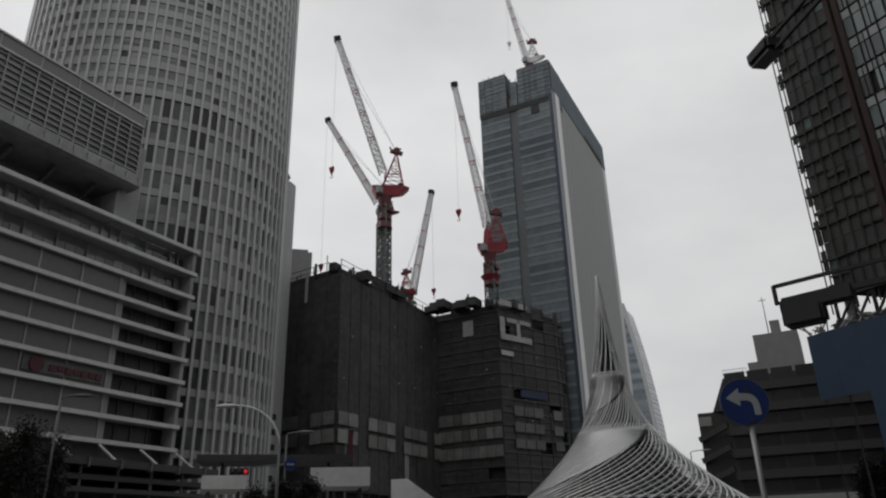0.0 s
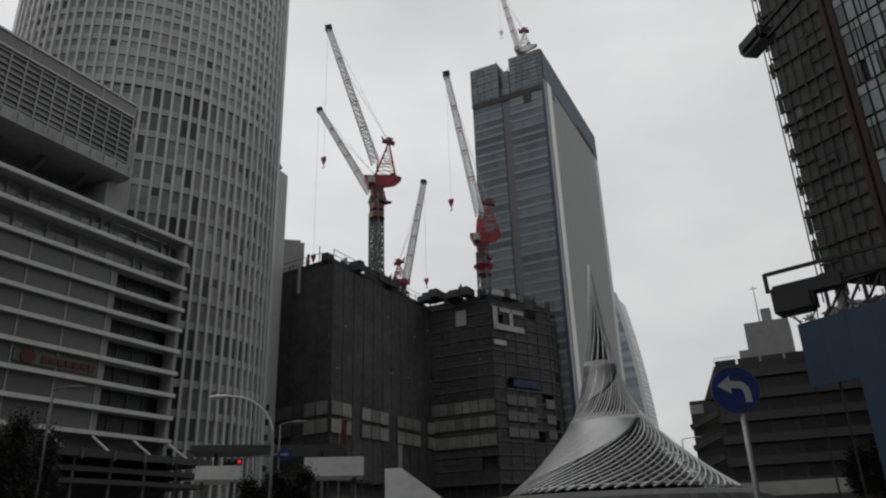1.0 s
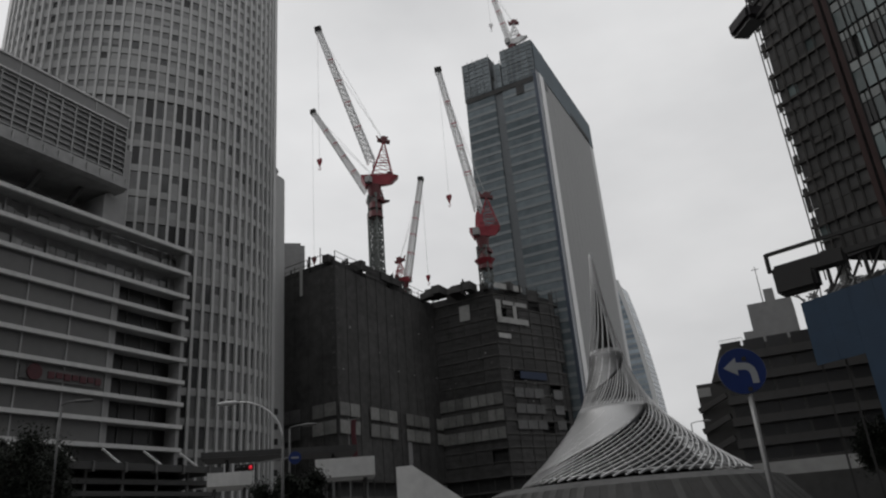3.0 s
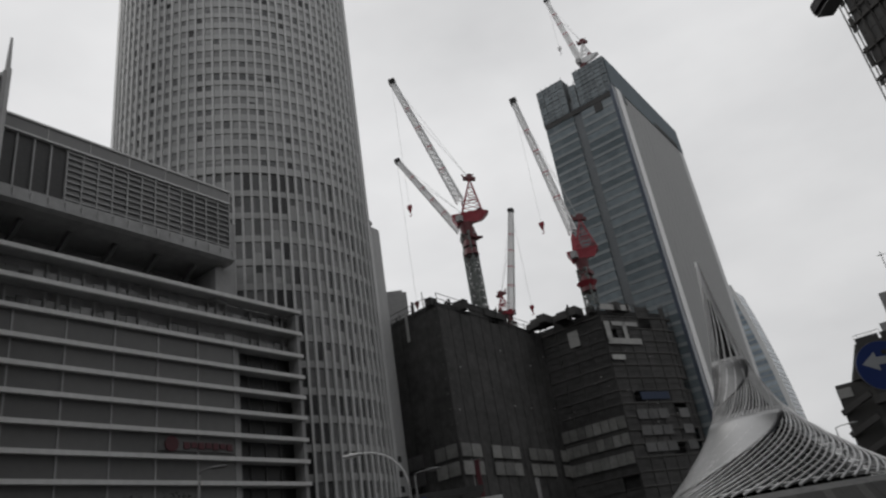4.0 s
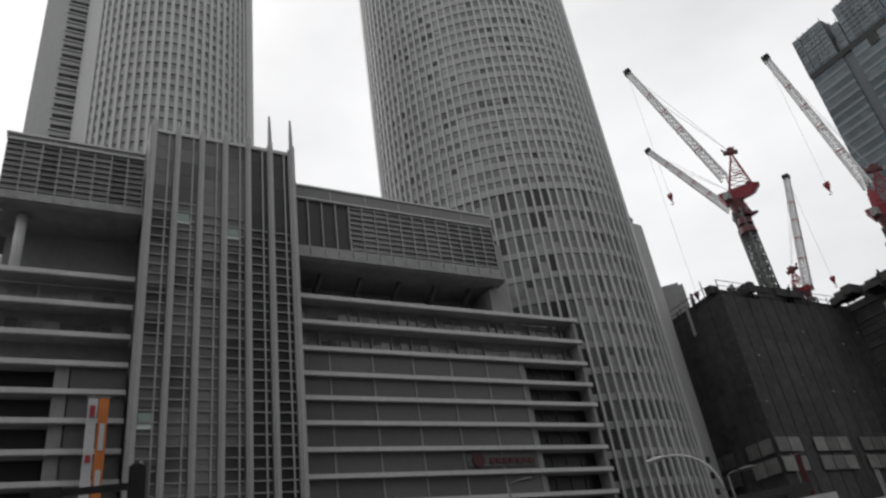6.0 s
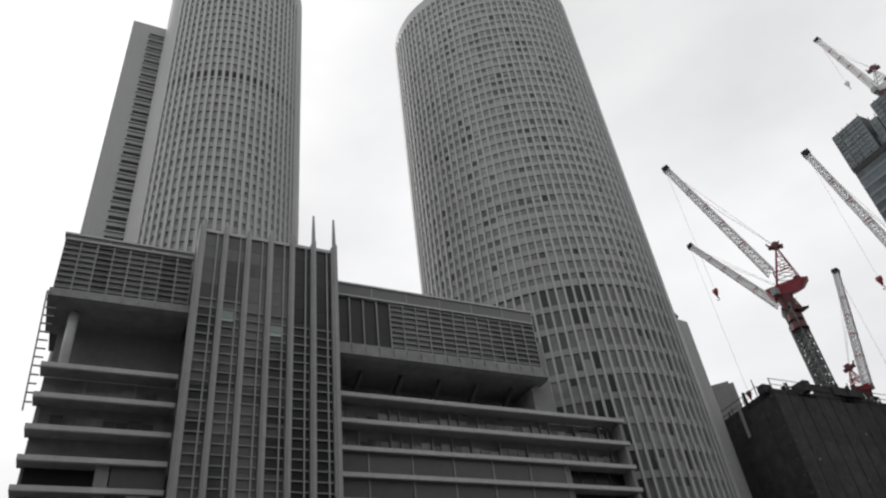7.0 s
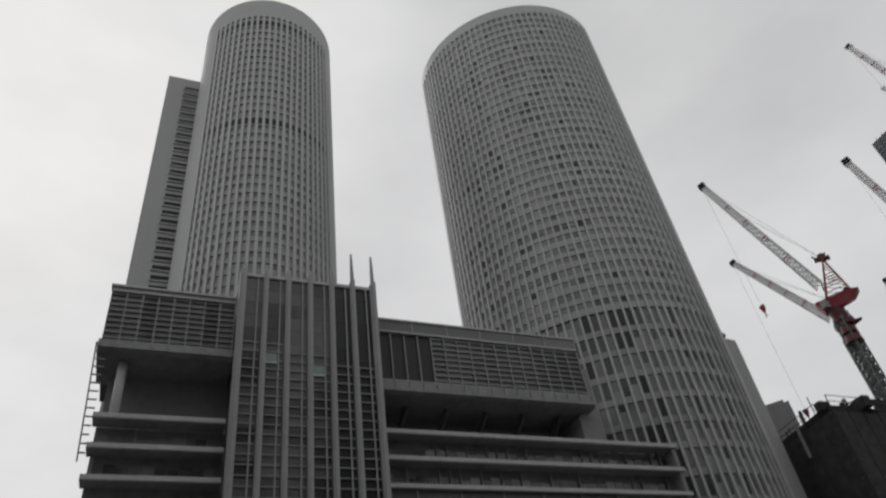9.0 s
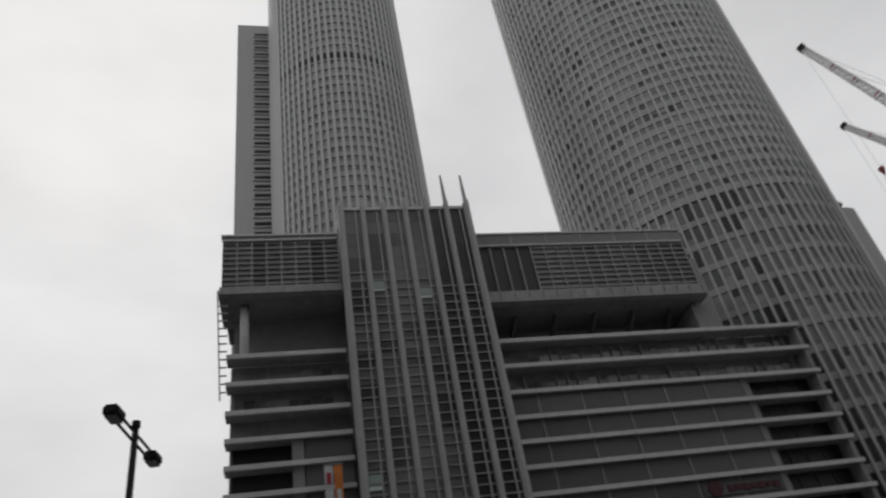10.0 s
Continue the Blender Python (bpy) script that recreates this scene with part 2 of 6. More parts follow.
M_PLINTH = material("weathered_base_concrete", (0.07, 0.069, 0.067), 0.8, vary=0.25, grain=1.5, coarse=0.3)
# near-black tone for the shade seen through the monument's rods
M_GAP_SHADE = material("dark_gap_shade", (0.02, 0.02, 0.02), 0.5, metal=0.6, vary=0.2)
M_SIGNBLUE = material("sign_blue", (0.015, 0.039, 0.175), 0.4, vary=0.08, grain=6.0, coarse=2.0, bump=0.0)
M_SIGNWHITE = material("sign_white", (0.42, 0.44, 0.46), 0.45, vary=0.08, grain=6.0, coarse=2.0, bump=0.0)
M_POLE = material("galvanised_pole", (0.3, 0.3, 0.3), 0.5, metal=0.4, vary=0.12, grain=6.0)
M_LAMPGREY = material("pale_lamp_paint", (0.72, 0.72, 0.72), 0.45, vary=0.1, grain=5.0)
M_LAMPDK = material("dull_grey_lamp_paint", (0.13, 0.13, 0.13), 0.5, vary=0.15, grain=5.0)
M_ORANGE = material("orange_banner_cloth", (0.62, 0.20, 0.05), 0.8, vary=0.1, grain=2.0)
M_BANNER = material("white_banner_cloth", (0.55, 0.55, 0.56), 0.8, vary=0.08, grain=2.0)
M_REDMARK = material("red_print", (0.36, 0.03, 0.05), 0.6, vary=0.2)
M_REDDARK = material("unlit_red_sign", (0.07, 0.012, 0.018), 0.5, vary=0.35, grain=1.5)
M_ASPHALT = material("asphalt", (0.05, 0.05, 0.05), 0.9, vary=0.25, grain=12.0, coarse=0.3)
M_PAVE = material("paving", (0.2, 0.195, 0.19), 0.85, vary=0.15, grain=5.0, coarse=0.4)
M_LEAF = material("dark_evergreen_leaves", (0.016, 0.021, 0.014), 0.8, vary=0.3, island=0.5)
M_BARK = material("bark", (0.08, 0.065, 0.05), 0.9, vary=0.3, grain=8.0)
M_CANOPY = material("dark_canopy_glass", (0.045, 0.045, 0.045), 0.55, vary=0.3)


# ---- mesh helpers ----
def box(bm, x0, x1, y0, y1, z0, z1):
    v = [bm.verts.new((x, y, z)) for z in (z0, z1) for x, y in ((x0, y0), (x1, y0), (x1, y1), (x0, y1))]
    for f in ((3, 2, 1, 0), (4, 5, 6, 7), (0, 1, 5, 4), (1, 2, 6, 5), (2, 3, 7, 6), (3, 0, 4, 7)):
        bm.faces.new([v[i] for i in f])


def beam(bm, a, b, w, h=None, sides=4):
    """A bar from a to b, w wide (and h high)."""
    a, b = Vector(a), Vector(b)
    d = (b - a).normalized()
    u = d.cross(Vector((0, 0, 1)))
    u = (u if u.length > 1e-3 else Vector((1, 0, 0))).normalized()
    v = u.cross(d)
    h = h or w
    rings = []
    for p in (a, b):
        if sides == 4:
            offs = [(-w / 2, -h / 2), (w / 2, -h / 2), (w / 2, h / 2), (-w / 2, h / 2)]
        else:
            offs = [(w / 2 * math.cos(2 * math.pi * i / sides), h / 2 * math.sin(2 * math.pi * i / sides)) for i in range(sides)]
        rings.append([bm.verts.new(p + u * s + v * t) for s, t in offs])
    k = len(rings[0])
    for i in range(k):
        bm.faces.new((rings[0][i], rings[0][(i + 1) % k], rings[1][(i + 1) % k], rings[1][i]))
    bm.faces.new(rings[0][::-1])
    bm.faces.new(rings[1])


def tube(bm, pts, radii, sides=8):
    """A round bar along pts, with a radius for each."""
    rings = []
    for i, p in enumerate(pts):
        p = Vector(p)
        d = (Vector(pts[min(i + 1, len(pts) - 1)]) - Vector(pts[max(i - 1, 0)])).normalized()
        u = d.cross(Vector((0.13, 0.21, 1))).normalized()
        v = u.cross(d)
        rings.append([bm.verts.new(p + (u * math.cos(2 * math.pi * k / sides) + v * math.sin(2 * math.pi * k / sides)) * radii[i]) for k in range(sides)])
    for a, b in zip(rings, rings[1:]):
        for k in range(sides):
            bm.faces.new((a[k], a[(k + 1) % sides], b[(k + 1) % sides], b[k]))
    bm.faces.new(rings[0][::-1])
    bm.faces.new(rings[-1])


def prism(bm, outline, z0, z1):
    low = [bm.verts.new((x, y, z0)) for x, y in outline]
    high = [bm.verts.new((x, y, z1)) for x, y in outline]
    k = len(low)
    for i in range(k):
        bm.faces.new((low[i], low[(i + 1) % k], high[(i + 1) % k], high[i]))
    bm.faces.new(low[::-1])
    bm.faces.new(high)


def mesh_of(bm, name, mat, smooth=False):
    bmesh.ops.recalc_face_normals(bm, faces=bm.faces)
    me = bpy.data.meshes.new(name)
    bm.to_mesh(me)
    bm.free()
    me.materials.append(mat)
    if smooth:
        me.polygons.foreach_set("use_smooth", [True] * len(me.polygons))
    return me


def part(name, bm, mat, parent=None, label="", smooth=False):
    """Links a bmesh as one mesh object under a thing or a part."""
    ob = new(name, mesh_of(bm, name, mat, smooth))
    ob.parent = parent
    return tagged(ob, label) if label else ob


def piece(name, me, parent, m=None):
    """Links a piece that shares its mesh with its like."""
    ob = new(name, me)
    ob.parent = parent
    if m is not None:
        ob.matrix_basis = m
    return ob


def thing(name, label, category, group="", kind="", at=(0, 0, 0)):
    ob = new(name)
    ob.location = at
    return tagged(ob, label, category, group, kind)


def bearing(yaw, dist, z=0.0):
    """A place at a compass turn left of +y and a level distance from the crossing where the car waits."""
    return Vector((-math.sin(radians(yaw)) * dist, math.cos(radians(yaw)) * dist, z))


def lerp(a, b, t):
    return a + (b - a) * t


def strip(bm, line, hx, hy):
    """A hanging cloth: one closed band of half sizes hx and hy along a wavy line."""
    rings = [[bm.verts.new((x + u * hx, y + v * hy, z)) for u, v in ((-1, -1), (1, -1), (1, 1), (-1, 1))] for x, y, z in line]
    for p, q in zip(rings, rings[1:]):
        for i in range(4):
            bm.faces.new((p[i], p[(i + 1) % 4], q[(i + 1) % 4], q[i]))
    bm.faces.new(rings[0][::-1])
    bm.faces.new(rings[-1])


# ---- ground ----
bm = bmesh.new()
box(bm, -2500, 2500, -2500, 2500, -0.6, 0.0)
tagged(part("ground", bm, M_ASPHALT), "dark grey asphalt of the wide crossing", "ground", kind="structure")
bm = bmesh.new()
box(bm, -106, -40, -60, 125, 0.004, 0.16)
tagged(part("pavement", bm, M_PAVE), "grey paved station forecourt with a raised kerb", "pavement", kind="structure")


# unseen blocks added to close the streets behind the crossing and darken the station
M_BLOCK = material("plain_grey_backdrop", (0.16, 0.16, 0.165), 0.6, vary=0.2, grain=0.3, coarse=0.03)
for x0, x1, y0, y1, h in ((38, 110, -70, 40, 165), (38, 110, -190, -90, 120), (-60, 20, -170, -110, 90), (-150, -80, -190, -120, 70), (60, 130, 90, 240, 120), (-240, -190, -80, 260, 45)):
    bm = bmesh.new()
    box(bm, x0, x1, y0, y1, 0, h)
    tagged(part("backdrop", bm, M_BLOCK), "plain grey unseen block, added to cut skylight and close the street", "city block", kind="structure")


# ---- round towers ----
def round_tower(name, label, cx, cy, rx, ry, top, rib_gap, floor_h, first, win_from, win_to, win_top, dark_bands=(), ring_every=0, turn=0.0, panes=None, tall_to=0.0, tall_h=6.4, rib_w=0.58, rib_out=0.4, span_mat=None):
    """A tower with an oval plan, tiled blank flanks and a front of windows between ribs.
    win_from, win_to: the turn (degrees, 0 is towards +x, the plaza) between which the front has windows."""
    tower = thing(name, label, "skyscraper")
    n_wall, spin = 128, radians(turn)
    many, single = panes or (M_PANE, M_PANE1)

    def rim(a, grow=0.0):
        u, v = (rx + grow) * math.cos(a), (ry + grow) * math.sin(a)
        return cx + u * math.cos(spin) - v * math.sin(spin), cy + u * math.sin(spin) + v * math.cos(spin)

    bm = bmesh.new()
    prism(bm, [rim(2 * math.pi * i / n_wall, -0.55) for i in range(n_wall)], 0, top - 6)
    part("core", bm, M_DARKWALL, tower, "unlit rooms behind the glass")
    # blank flank and back
    a0, a1 = radians(win_from), radians(win_to)
    bm = bmesh.new()
    steps = 90
    line = [lerp(a1, a0 + 2 * math.pi, i / steps) for i in range(steps + 1)]
    prism(bm, [rim(a) for a in line] + [rim(a, -1.2) for a in line[::-1]], 0, top)
    part("flank_wall", bm, M_TILE, tower, "blank pale tiled side of the tower")
    bm = bmesh.new()
    line = [lerp(a0, a1, i / steps) for i in range(steps + 1)]
    prism(bm, [rim(a, -0.02) for a in line] + [rim(a, -1.2) for a in line[::-1]], win_top, top - 0.01)
    part("crown_wall", bm, M_TILE, tower, "plain tiled parapet crown")
    bm = bmesh.new()
    prism(bm, [rim(2 * math.pi * i / n_wall, -1.3) for i in range(n_wall)], top - 2.2, top - 1.8)
    part("roof", bm, M_SOFFIT, tower)
    # ribs
    arc = [0.0]
    turns = [lerp(a0, a1, i / 720) for i in range(721)]
    for p, q in zip(turns, turns[1:]):
        arc.append(arc[-1] + math.dist(rim(p), rim(q)))
    count = int(arc[-1] / rib_gap)
    rib_at = []
    for i in range(count + 1):
        want, j = arc[-1] * i / count, 0
        while j < 720 and arc[j + 1] < want:
            j += 1
        rib_at.append(turns[min(j, 720)])
    bm = bmesh.new()
    box(bm, -0.5, rib_out, -rib_w / 2, rib_w / 2, first, win_top)
    rib = mesh_of(bm, "rib", M_TILE2)
    for a in rib_at:
        x, y = rim(a)
        piece("rib", rib, tower, Matrix.Translation((x, y, 0)) @ Matrix.Rotation(spin + math.atan2(math.sin(a) / ry, math.cos(a) / rx), 4, "Z"))
    # spandrels, one ring of tile for each storey
    storeys = [first]
    while storeys[-1] + floor_h <= win_top:
        storeys.append(storeys[-1] + (tall_h if storeys[-1] < tall_to else floor_h))
    floors = len(storeys) - 1
    arcs = [lerp(a0, a1, i / 60) for i in range(61)]
    bm = bmesh.new()
    prism(bm, [rim(a, -0.03) for a in arcs] + [rim(a, -0.6) for a in arcs[::-1]], 0, 1.6)
    span = mesh_of(bm, "spandrel", span_mat or M_SPAN)
    bm = bmesh.new()
    prism(bm, [rim(a, -0.02) for a in arcs] + [rim(a, -0.6) for a in arcs[::-1]], 0, 2.1)
    deep = mesh_of(bm, "spandrel", M_SPAN)
    bm = bmesh.new()
    prism(bm, [rim(a, 0.0) for a in arcs] + [rim(a, -0.6) for a in arcs[::-1]], -0.6, 1.1)
    thin = mesh_of(bm, "spandrel", M_SPANLOW)
    rnd = random.Random(name)
    for k in range(floors + 1):
        piece("spandrel", thin if storeys[k] <= tall_to else deep if ring_every and k % 2 else span, tower, Matrix.Translation((0, 0, storeys[k] - 0.7)))
    # panes between them: the lowest rows over the middle are pieces of their own, the rest one part
    bm, lower, near = bmesh.new(), bmesh.new(), 0
    glass = {}
    blinds = bmesh.new()
    rooms = bmesh.new()
    unlit = set()
    for i in range(4, len(rib_at), 9):
        start = i + rnd.randrange(-2, 3)
        unlit.update(range(start, start + rnd.choice((2, 3, 3))))
    open_bay = [rnd.random() < 0.25 for a in rib_at]
    for k in range(floors):
        tall = storeys[k] < tall_to
        z0 = storeys[k] + (0.4 if tall else 0.7)
        z1 = storeys[k + 1] - (1.3 if tall else 0.7)
        band = any(abs(k - b) < 0.5 for b in dark_bands)
        for a, b in zip(rib_at, rib_at[1:]):
            (xa, ya), (xb, yb) = rim(a, -0.3), rim(b, -0.3)
            if ring_every and rnd.random() < ((0.6 if tall else 0.12) if rib_at.index(a) in unlit else 0.015):
                (ua, va), (ub, vb) = rim(a, -0.22), rim(b, -0.22)
                rooms.faces.new([rooms.verts.new(c) for c in ((ua, va, z0), (ub, vb, z0), (ub, vb, z1), (ua, va, z1))])
            elif ring_every and not band and rnd.random() < (0.15 if open_bay[rib_at.index(a)] or storeys[k] < 45 else 0.55 if tall else 0.5):
                drop = rnd.choice((0.3, 0.45, 0.6, 1.0, 1.0))
                (ua, va), (ub, vb) = rim(a, -0.26), rim(b, -0.26)
                # in tall windows the pale lower part is a reflection put into the colour
                zb, zt = (z0, lerp(z0, z1, 0.2 + 0.4 * drop)) if tall else (lerp(z1, z0, drop), z1)
                blinds.faces.new([blinds.verts.new(c) for c in ((ua, va, zb), (ub, vb, zb), (ub, vb, zt), (ua, va, zt))])
            if near < 290 and k >= 15 and abs(a + b) < radians(110) and not band:
                pane = bmesh.new()
                q = [pane.verts.new(c) for c in ((xa, ya, z0), (xb, yb, z0), (xb, yb, z1), (xa, ya, z1))]
                pane.faces.new(q)
                part("window_pane", pane, single, tower)
                near += 1
                continue
            if band:
                glass.setdefault("band", []).append(tuple([(x, y, z) for x, y, z in ((*rim(a, 0.02), z0 - 0.6), (*rim(b, 0.02), z0 - 0.6), (*rim(b, 0.02), z1), (*rim(a, 0.02), z1))],))
                continue
            into = lower if tall else bm
            into.faces.new([into.verts.new(c) for c in ((xa, ya, z0), (xb, yb, z0), (xb, yb, z1), (xa, ya, z1))])
    if lower.faces:
        tagged(part("lower_glass", lower, M_PANELOW, tower), "taller darker windows of the lower storeys", kind="stuff")
    tagged(part("window_glass", bm, many, tower), "rows of windows with drawn blinds", kind="stuff")
    if rooms.faces:
        tagged(part("dark_glass", rooms, M_RECESS, tower), "dark windows of unlit rooms", kind="stuff")
    if blinds.faces:
        tagged(part("blinds", blinds, M_BLIND_REFLECT, tower), "grey blinds at uneven heights, and pale painted reflections in tall windows", kind="stuff")
    for z in sorted({round(q[0][2], 2) for q in glass.get("band", ())}):
        bm = bmesh.new()
        for q in glass["band"]:
            if abs(q[0][2] - z) < 0.1:
                bm.faces.new([bm.verts.new(c) for c in q])
        bmesh.ops.remove_doubles(bm, verts=bm.verts[:], dist=0.001)
        part("louvre_band", bm, M_CORE, tower, "dark plant-floor opening band")
    return tower


office = round_tower("office_tower", "tall oval skyscraper clad in pale grey tile with gridded windows", -150.2, 116.3, 30, 36.4, 249.0, 2.2, 4.0, 8.0, -68, 68, 244.4, ring_every=9, turn=-37.9, tall_to=98.0)
hotel = round_tower("hotel_tower", "tall round hotel skyscraper clad in pale grey tile", -152.9, 18.8, 21.4, 21.4, 227, 1.85, 3.3, 60.0, -58, 52, 217.0, dark_bands=(31, 46), rib_w=0.8, rib_out=0.3, span_mat=M_SPANLOW, panes=(M_HPANE, M_HPANE1))

# lower round-shouldered wing beside the office tower
bm = bmesh.new()
prism(bm, [(-172, 120), (-133, 120), (-132.8, 153), (-133.2, 155.6), (-134.6, 157.4), (-138, 158.6), (-172, 158.6)], 0, 107.0)
prism(bm, [(-172, 120), (-134.5, 120), (-134.5, 152), (-135.6, 154.6), (-138, 156), (-172, 156)], 107.0, 110.0)
wing = tagged(part("tower_wing", bm, M_TILE), "lower pale tiled wing against the office tower", "building wing")
bm = bmesh.new()
prism(bm, [(-170, 121), (-133.9, 121), (-133.9, 152.4), (-135.2, 155.2), (-138, 156.6), (-170, 156.6)], 110.0, 110.5)
part("roof_cap", bm, M_SOFFIT, wing, "dark metal roof edge")
for k in range(8):
    bm = bmesh.new()
    box(bm, -133.1, -132.72, 151.2, 152.8, 6 + k * 4.0, 7.6 + k * 4.0)
    part("wing_window", bm, M_CORE, wing)

# stair slab behind the hotel tower: blank wall with a ladder of dark openings
slab = thing("stair_slab", "tall pale blank slab with a column of dark slots", "tower slab")
bm = bmesh.new()
box(bm, -176, -156, -12.4, -1.2, 0, 207.2)
part("slab_wall", bm, M_TILE, slab)
bm = bmesh.new()
box(bm, -156.1, -155.96, -7.1, -1.6, 0, 1.5)
slot = mesh_of(bm, "slot", M_CORE)
bm = bmesh.new()
box(bm, -156.0, -155.5, -7.4, -1.3, 0, 0.35)
sill = mesh_of(bm, "sill", M_TILE2)
for k in range(36):
    s = piece("slot", slot, slab, Matrix.Translation((0, 0, 86 + k * 3.3)))
    piece("sill", sill, slab, Matrix.Translation((0, 0, 85.5 + k * 3.3)))

# ---- station building with the department store floors ----
FRONT = -108.0
LEVELS = [58.4, 53.5, 48.6, 44.1, 39.9, 35.7, 31.4, 27.2, 23.0, 18.8]
Y_LEFT, Y_BOX0, Y_BOX1, Y_RIGHT = -9.4, 10.4, 35.6, 97.6
station = thing("station_building", "wide grey station block with pale ledges at every floor", "station building")
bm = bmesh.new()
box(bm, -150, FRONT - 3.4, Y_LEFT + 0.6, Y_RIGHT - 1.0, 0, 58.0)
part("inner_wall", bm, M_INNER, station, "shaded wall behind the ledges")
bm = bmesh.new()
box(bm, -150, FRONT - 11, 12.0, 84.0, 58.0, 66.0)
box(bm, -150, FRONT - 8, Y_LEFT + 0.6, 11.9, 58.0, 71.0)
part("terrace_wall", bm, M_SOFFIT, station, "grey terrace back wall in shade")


def ledge_mesh(y0, y1):
    """A ledge: deep slab, drip edge under the nose and a low upstand, in one profile."""
    prof = [(FRONT - 3.6, -0.16), (FRONT - 0.3, -0.26), (FRONT + 0.02, -0.2), (FRONT + 0.05, 0.5), (FRONT - 0.22, 0.5), (FRONT - 0.26, 0.34), (FRONT - 3.6, 0.34)]
    bm = bmesh.new()
    a = [bm.verts.new((x, y0, z)) for x, z in prof]
    b = [bm.verts.new((x, y1, z)) for x, z in prof]
    for i in range(7):
        bm.faces.new((a[i], a[(i + 1) % 7], b[(i + 1) % 7], b[i]))
    bm.faces.new(a)
    bm.faces.new(b[::-1])
    # undersides take a darker grey, their shade put into the colour
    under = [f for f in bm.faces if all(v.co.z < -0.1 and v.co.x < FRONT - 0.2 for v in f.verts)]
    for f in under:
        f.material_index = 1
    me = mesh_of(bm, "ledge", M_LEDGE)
    me.materials.append(M_SILL_SHADE)
    return me


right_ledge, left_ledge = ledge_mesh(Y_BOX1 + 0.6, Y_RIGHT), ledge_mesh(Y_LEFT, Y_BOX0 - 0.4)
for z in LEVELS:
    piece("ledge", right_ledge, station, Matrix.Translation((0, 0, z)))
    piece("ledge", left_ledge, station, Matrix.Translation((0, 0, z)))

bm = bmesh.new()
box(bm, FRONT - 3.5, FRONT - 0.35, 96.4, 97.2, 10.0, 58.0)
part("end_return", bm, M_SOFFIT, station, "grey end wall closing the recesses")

# grey glass panels between the ledges, with pale mullions
MULL = [36.4, 41.6, 49.6, 57.5, 65.3, 73.1, 80.9]
for z_top, z_low in zip(LEVELS[2:], LEVELS[3:]):
    for a, b in zip(MULL, MULL[1:]):
        bm = bmesh.new()
        box(bm, FRONT - 1.1, FRONT - 0.9, a + 0.16, b - 0.16, z_low + 0.42, z_top - 0.17)
        part("glass_panel", bm, M_GREY, station)
    for y in MULL[1:]:
        bm = bmesh.new()
        box(bm, FRONT - 1.1, FRONT - 0.75, y - 0.15, y + 0.15, z_low + 0.42, z_top - 0.17)
        part("mullion", bm, M_LOUVRE, station)
    bm = bmesh.new()
    box(bm, FRONT - 3.3, FRONT - 1.0, 81.1, 82.2, z_low + 0.42, z_top - 0.17)
    part("return_wall", bm, M_SOFFIT, station)
    # dark panel added at the back of the open bays in place of shade
    bm = bmesh.new()
    box(bm, FRONT - 3.38, FRONT - 3.2, 82.3, 96.3, z_low + 0.42, z_top - 0.17)
    part("recess_glass", bm, M_RECESS, station, "dark panel standing for the shade in the open bays")
    for y in (85.8, 89.3, 92.8):
        bm = bmesh.new()
        box(bm, FRONT - 3.2, FRONT - 3.0, y - 0.08, y + 0.08, z_low + 0.42, z_top - 0.17)
        part("recess_mullion", bm, M_BRACE, station)
for z_top, z_low in zip(LEVELS[3:], LEVELS[4:]):
    # the same added shade panel for the bays on the left
    bm = bmesh.new()
    box(bm, FRONT - 3.38, FRONT - 3.2, Y_LEFT + 1.0, 0.5, z_low + 0.42, z_top - 0.17)
    part("recess_glass", bm, M_RECESS, station, "dark panel standing for the shade in the open bays")
    bm = bmesh.new()
    box(bm, FRONT - 1.1, FRONT - 0.9, 2.6, 9.9, z_low + 0.42, z_top - 0.17)
    part("glass_panel", bm, M_GREY, station)
    bm = bmesh.new()
    box(bm, FRONT - 3.3, FRONT - 0.8, 0.6, 2.4, z_low + 0.42, z_top - 0.17)
    part("return_wall", bm, M_SOFFIT, station)

# restaurant floors: broken, half-reflecting panes behind the two upper ledges
rnd = random.Random(5)
for z_top, z_low in ((LEVELS[0], LEVELS[1]), (LEVELS[1], LEVELS[2])):
    for y0, y1, n in ((Y_BOX1 + 1, 96.5, 30), (Y_LEFT + 0.8, Y_BOX0 - 1, 10)):
        for i in range(n):
            a, b = lerp(y0, y1, i / n), lerp(y0, y1, (i + 1) / n)
            bm = bmesh.new()
            box(bm, FRONT - 3.3, FRONT - 3.1, a + 0.06, b - 0.06, z_low + 0.45, z_low + rnd.uniform(2.6, 3.6))
            part("shop_pane", bm, M_BANDGLASS, station)
            if rnd.random() < 0.45:
                bm = bmesh.new()
                box(bm, FRONT - 3.0, FRONT - 2.7, a, a + 0.4, z_low + 0.45, z_top - 0.5)
                part("post", bm, M_SOFFIT, station)

# terrace: soffit, braces and columns
for y in (41, 49, 57, 65, 73):
    bm = bmesh.new()
    beam(bm, (FRONT - 10.5, y, 58.8), (FRONT - 3.5, y + 1.2, 65.2), 0.7, 0.9)
    part("brace", bm, M_BRACE, station, "dark raking strut")
for y in (-6.7, 79.2):
    bm = bmesh.new()
    tube(bm, [(FRONT - 2.5, y, 58.6), (FRONT - 2.5, y, 69.2)], [0.75, 0.75], 16)
    part("column", bm, M_LEDGE, station, "pale round column", smooth=True)
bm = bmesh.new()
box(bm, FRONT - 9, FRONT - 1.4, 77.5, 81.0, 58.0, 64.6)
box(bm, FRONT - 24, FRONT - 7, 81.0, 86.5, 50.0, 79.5)
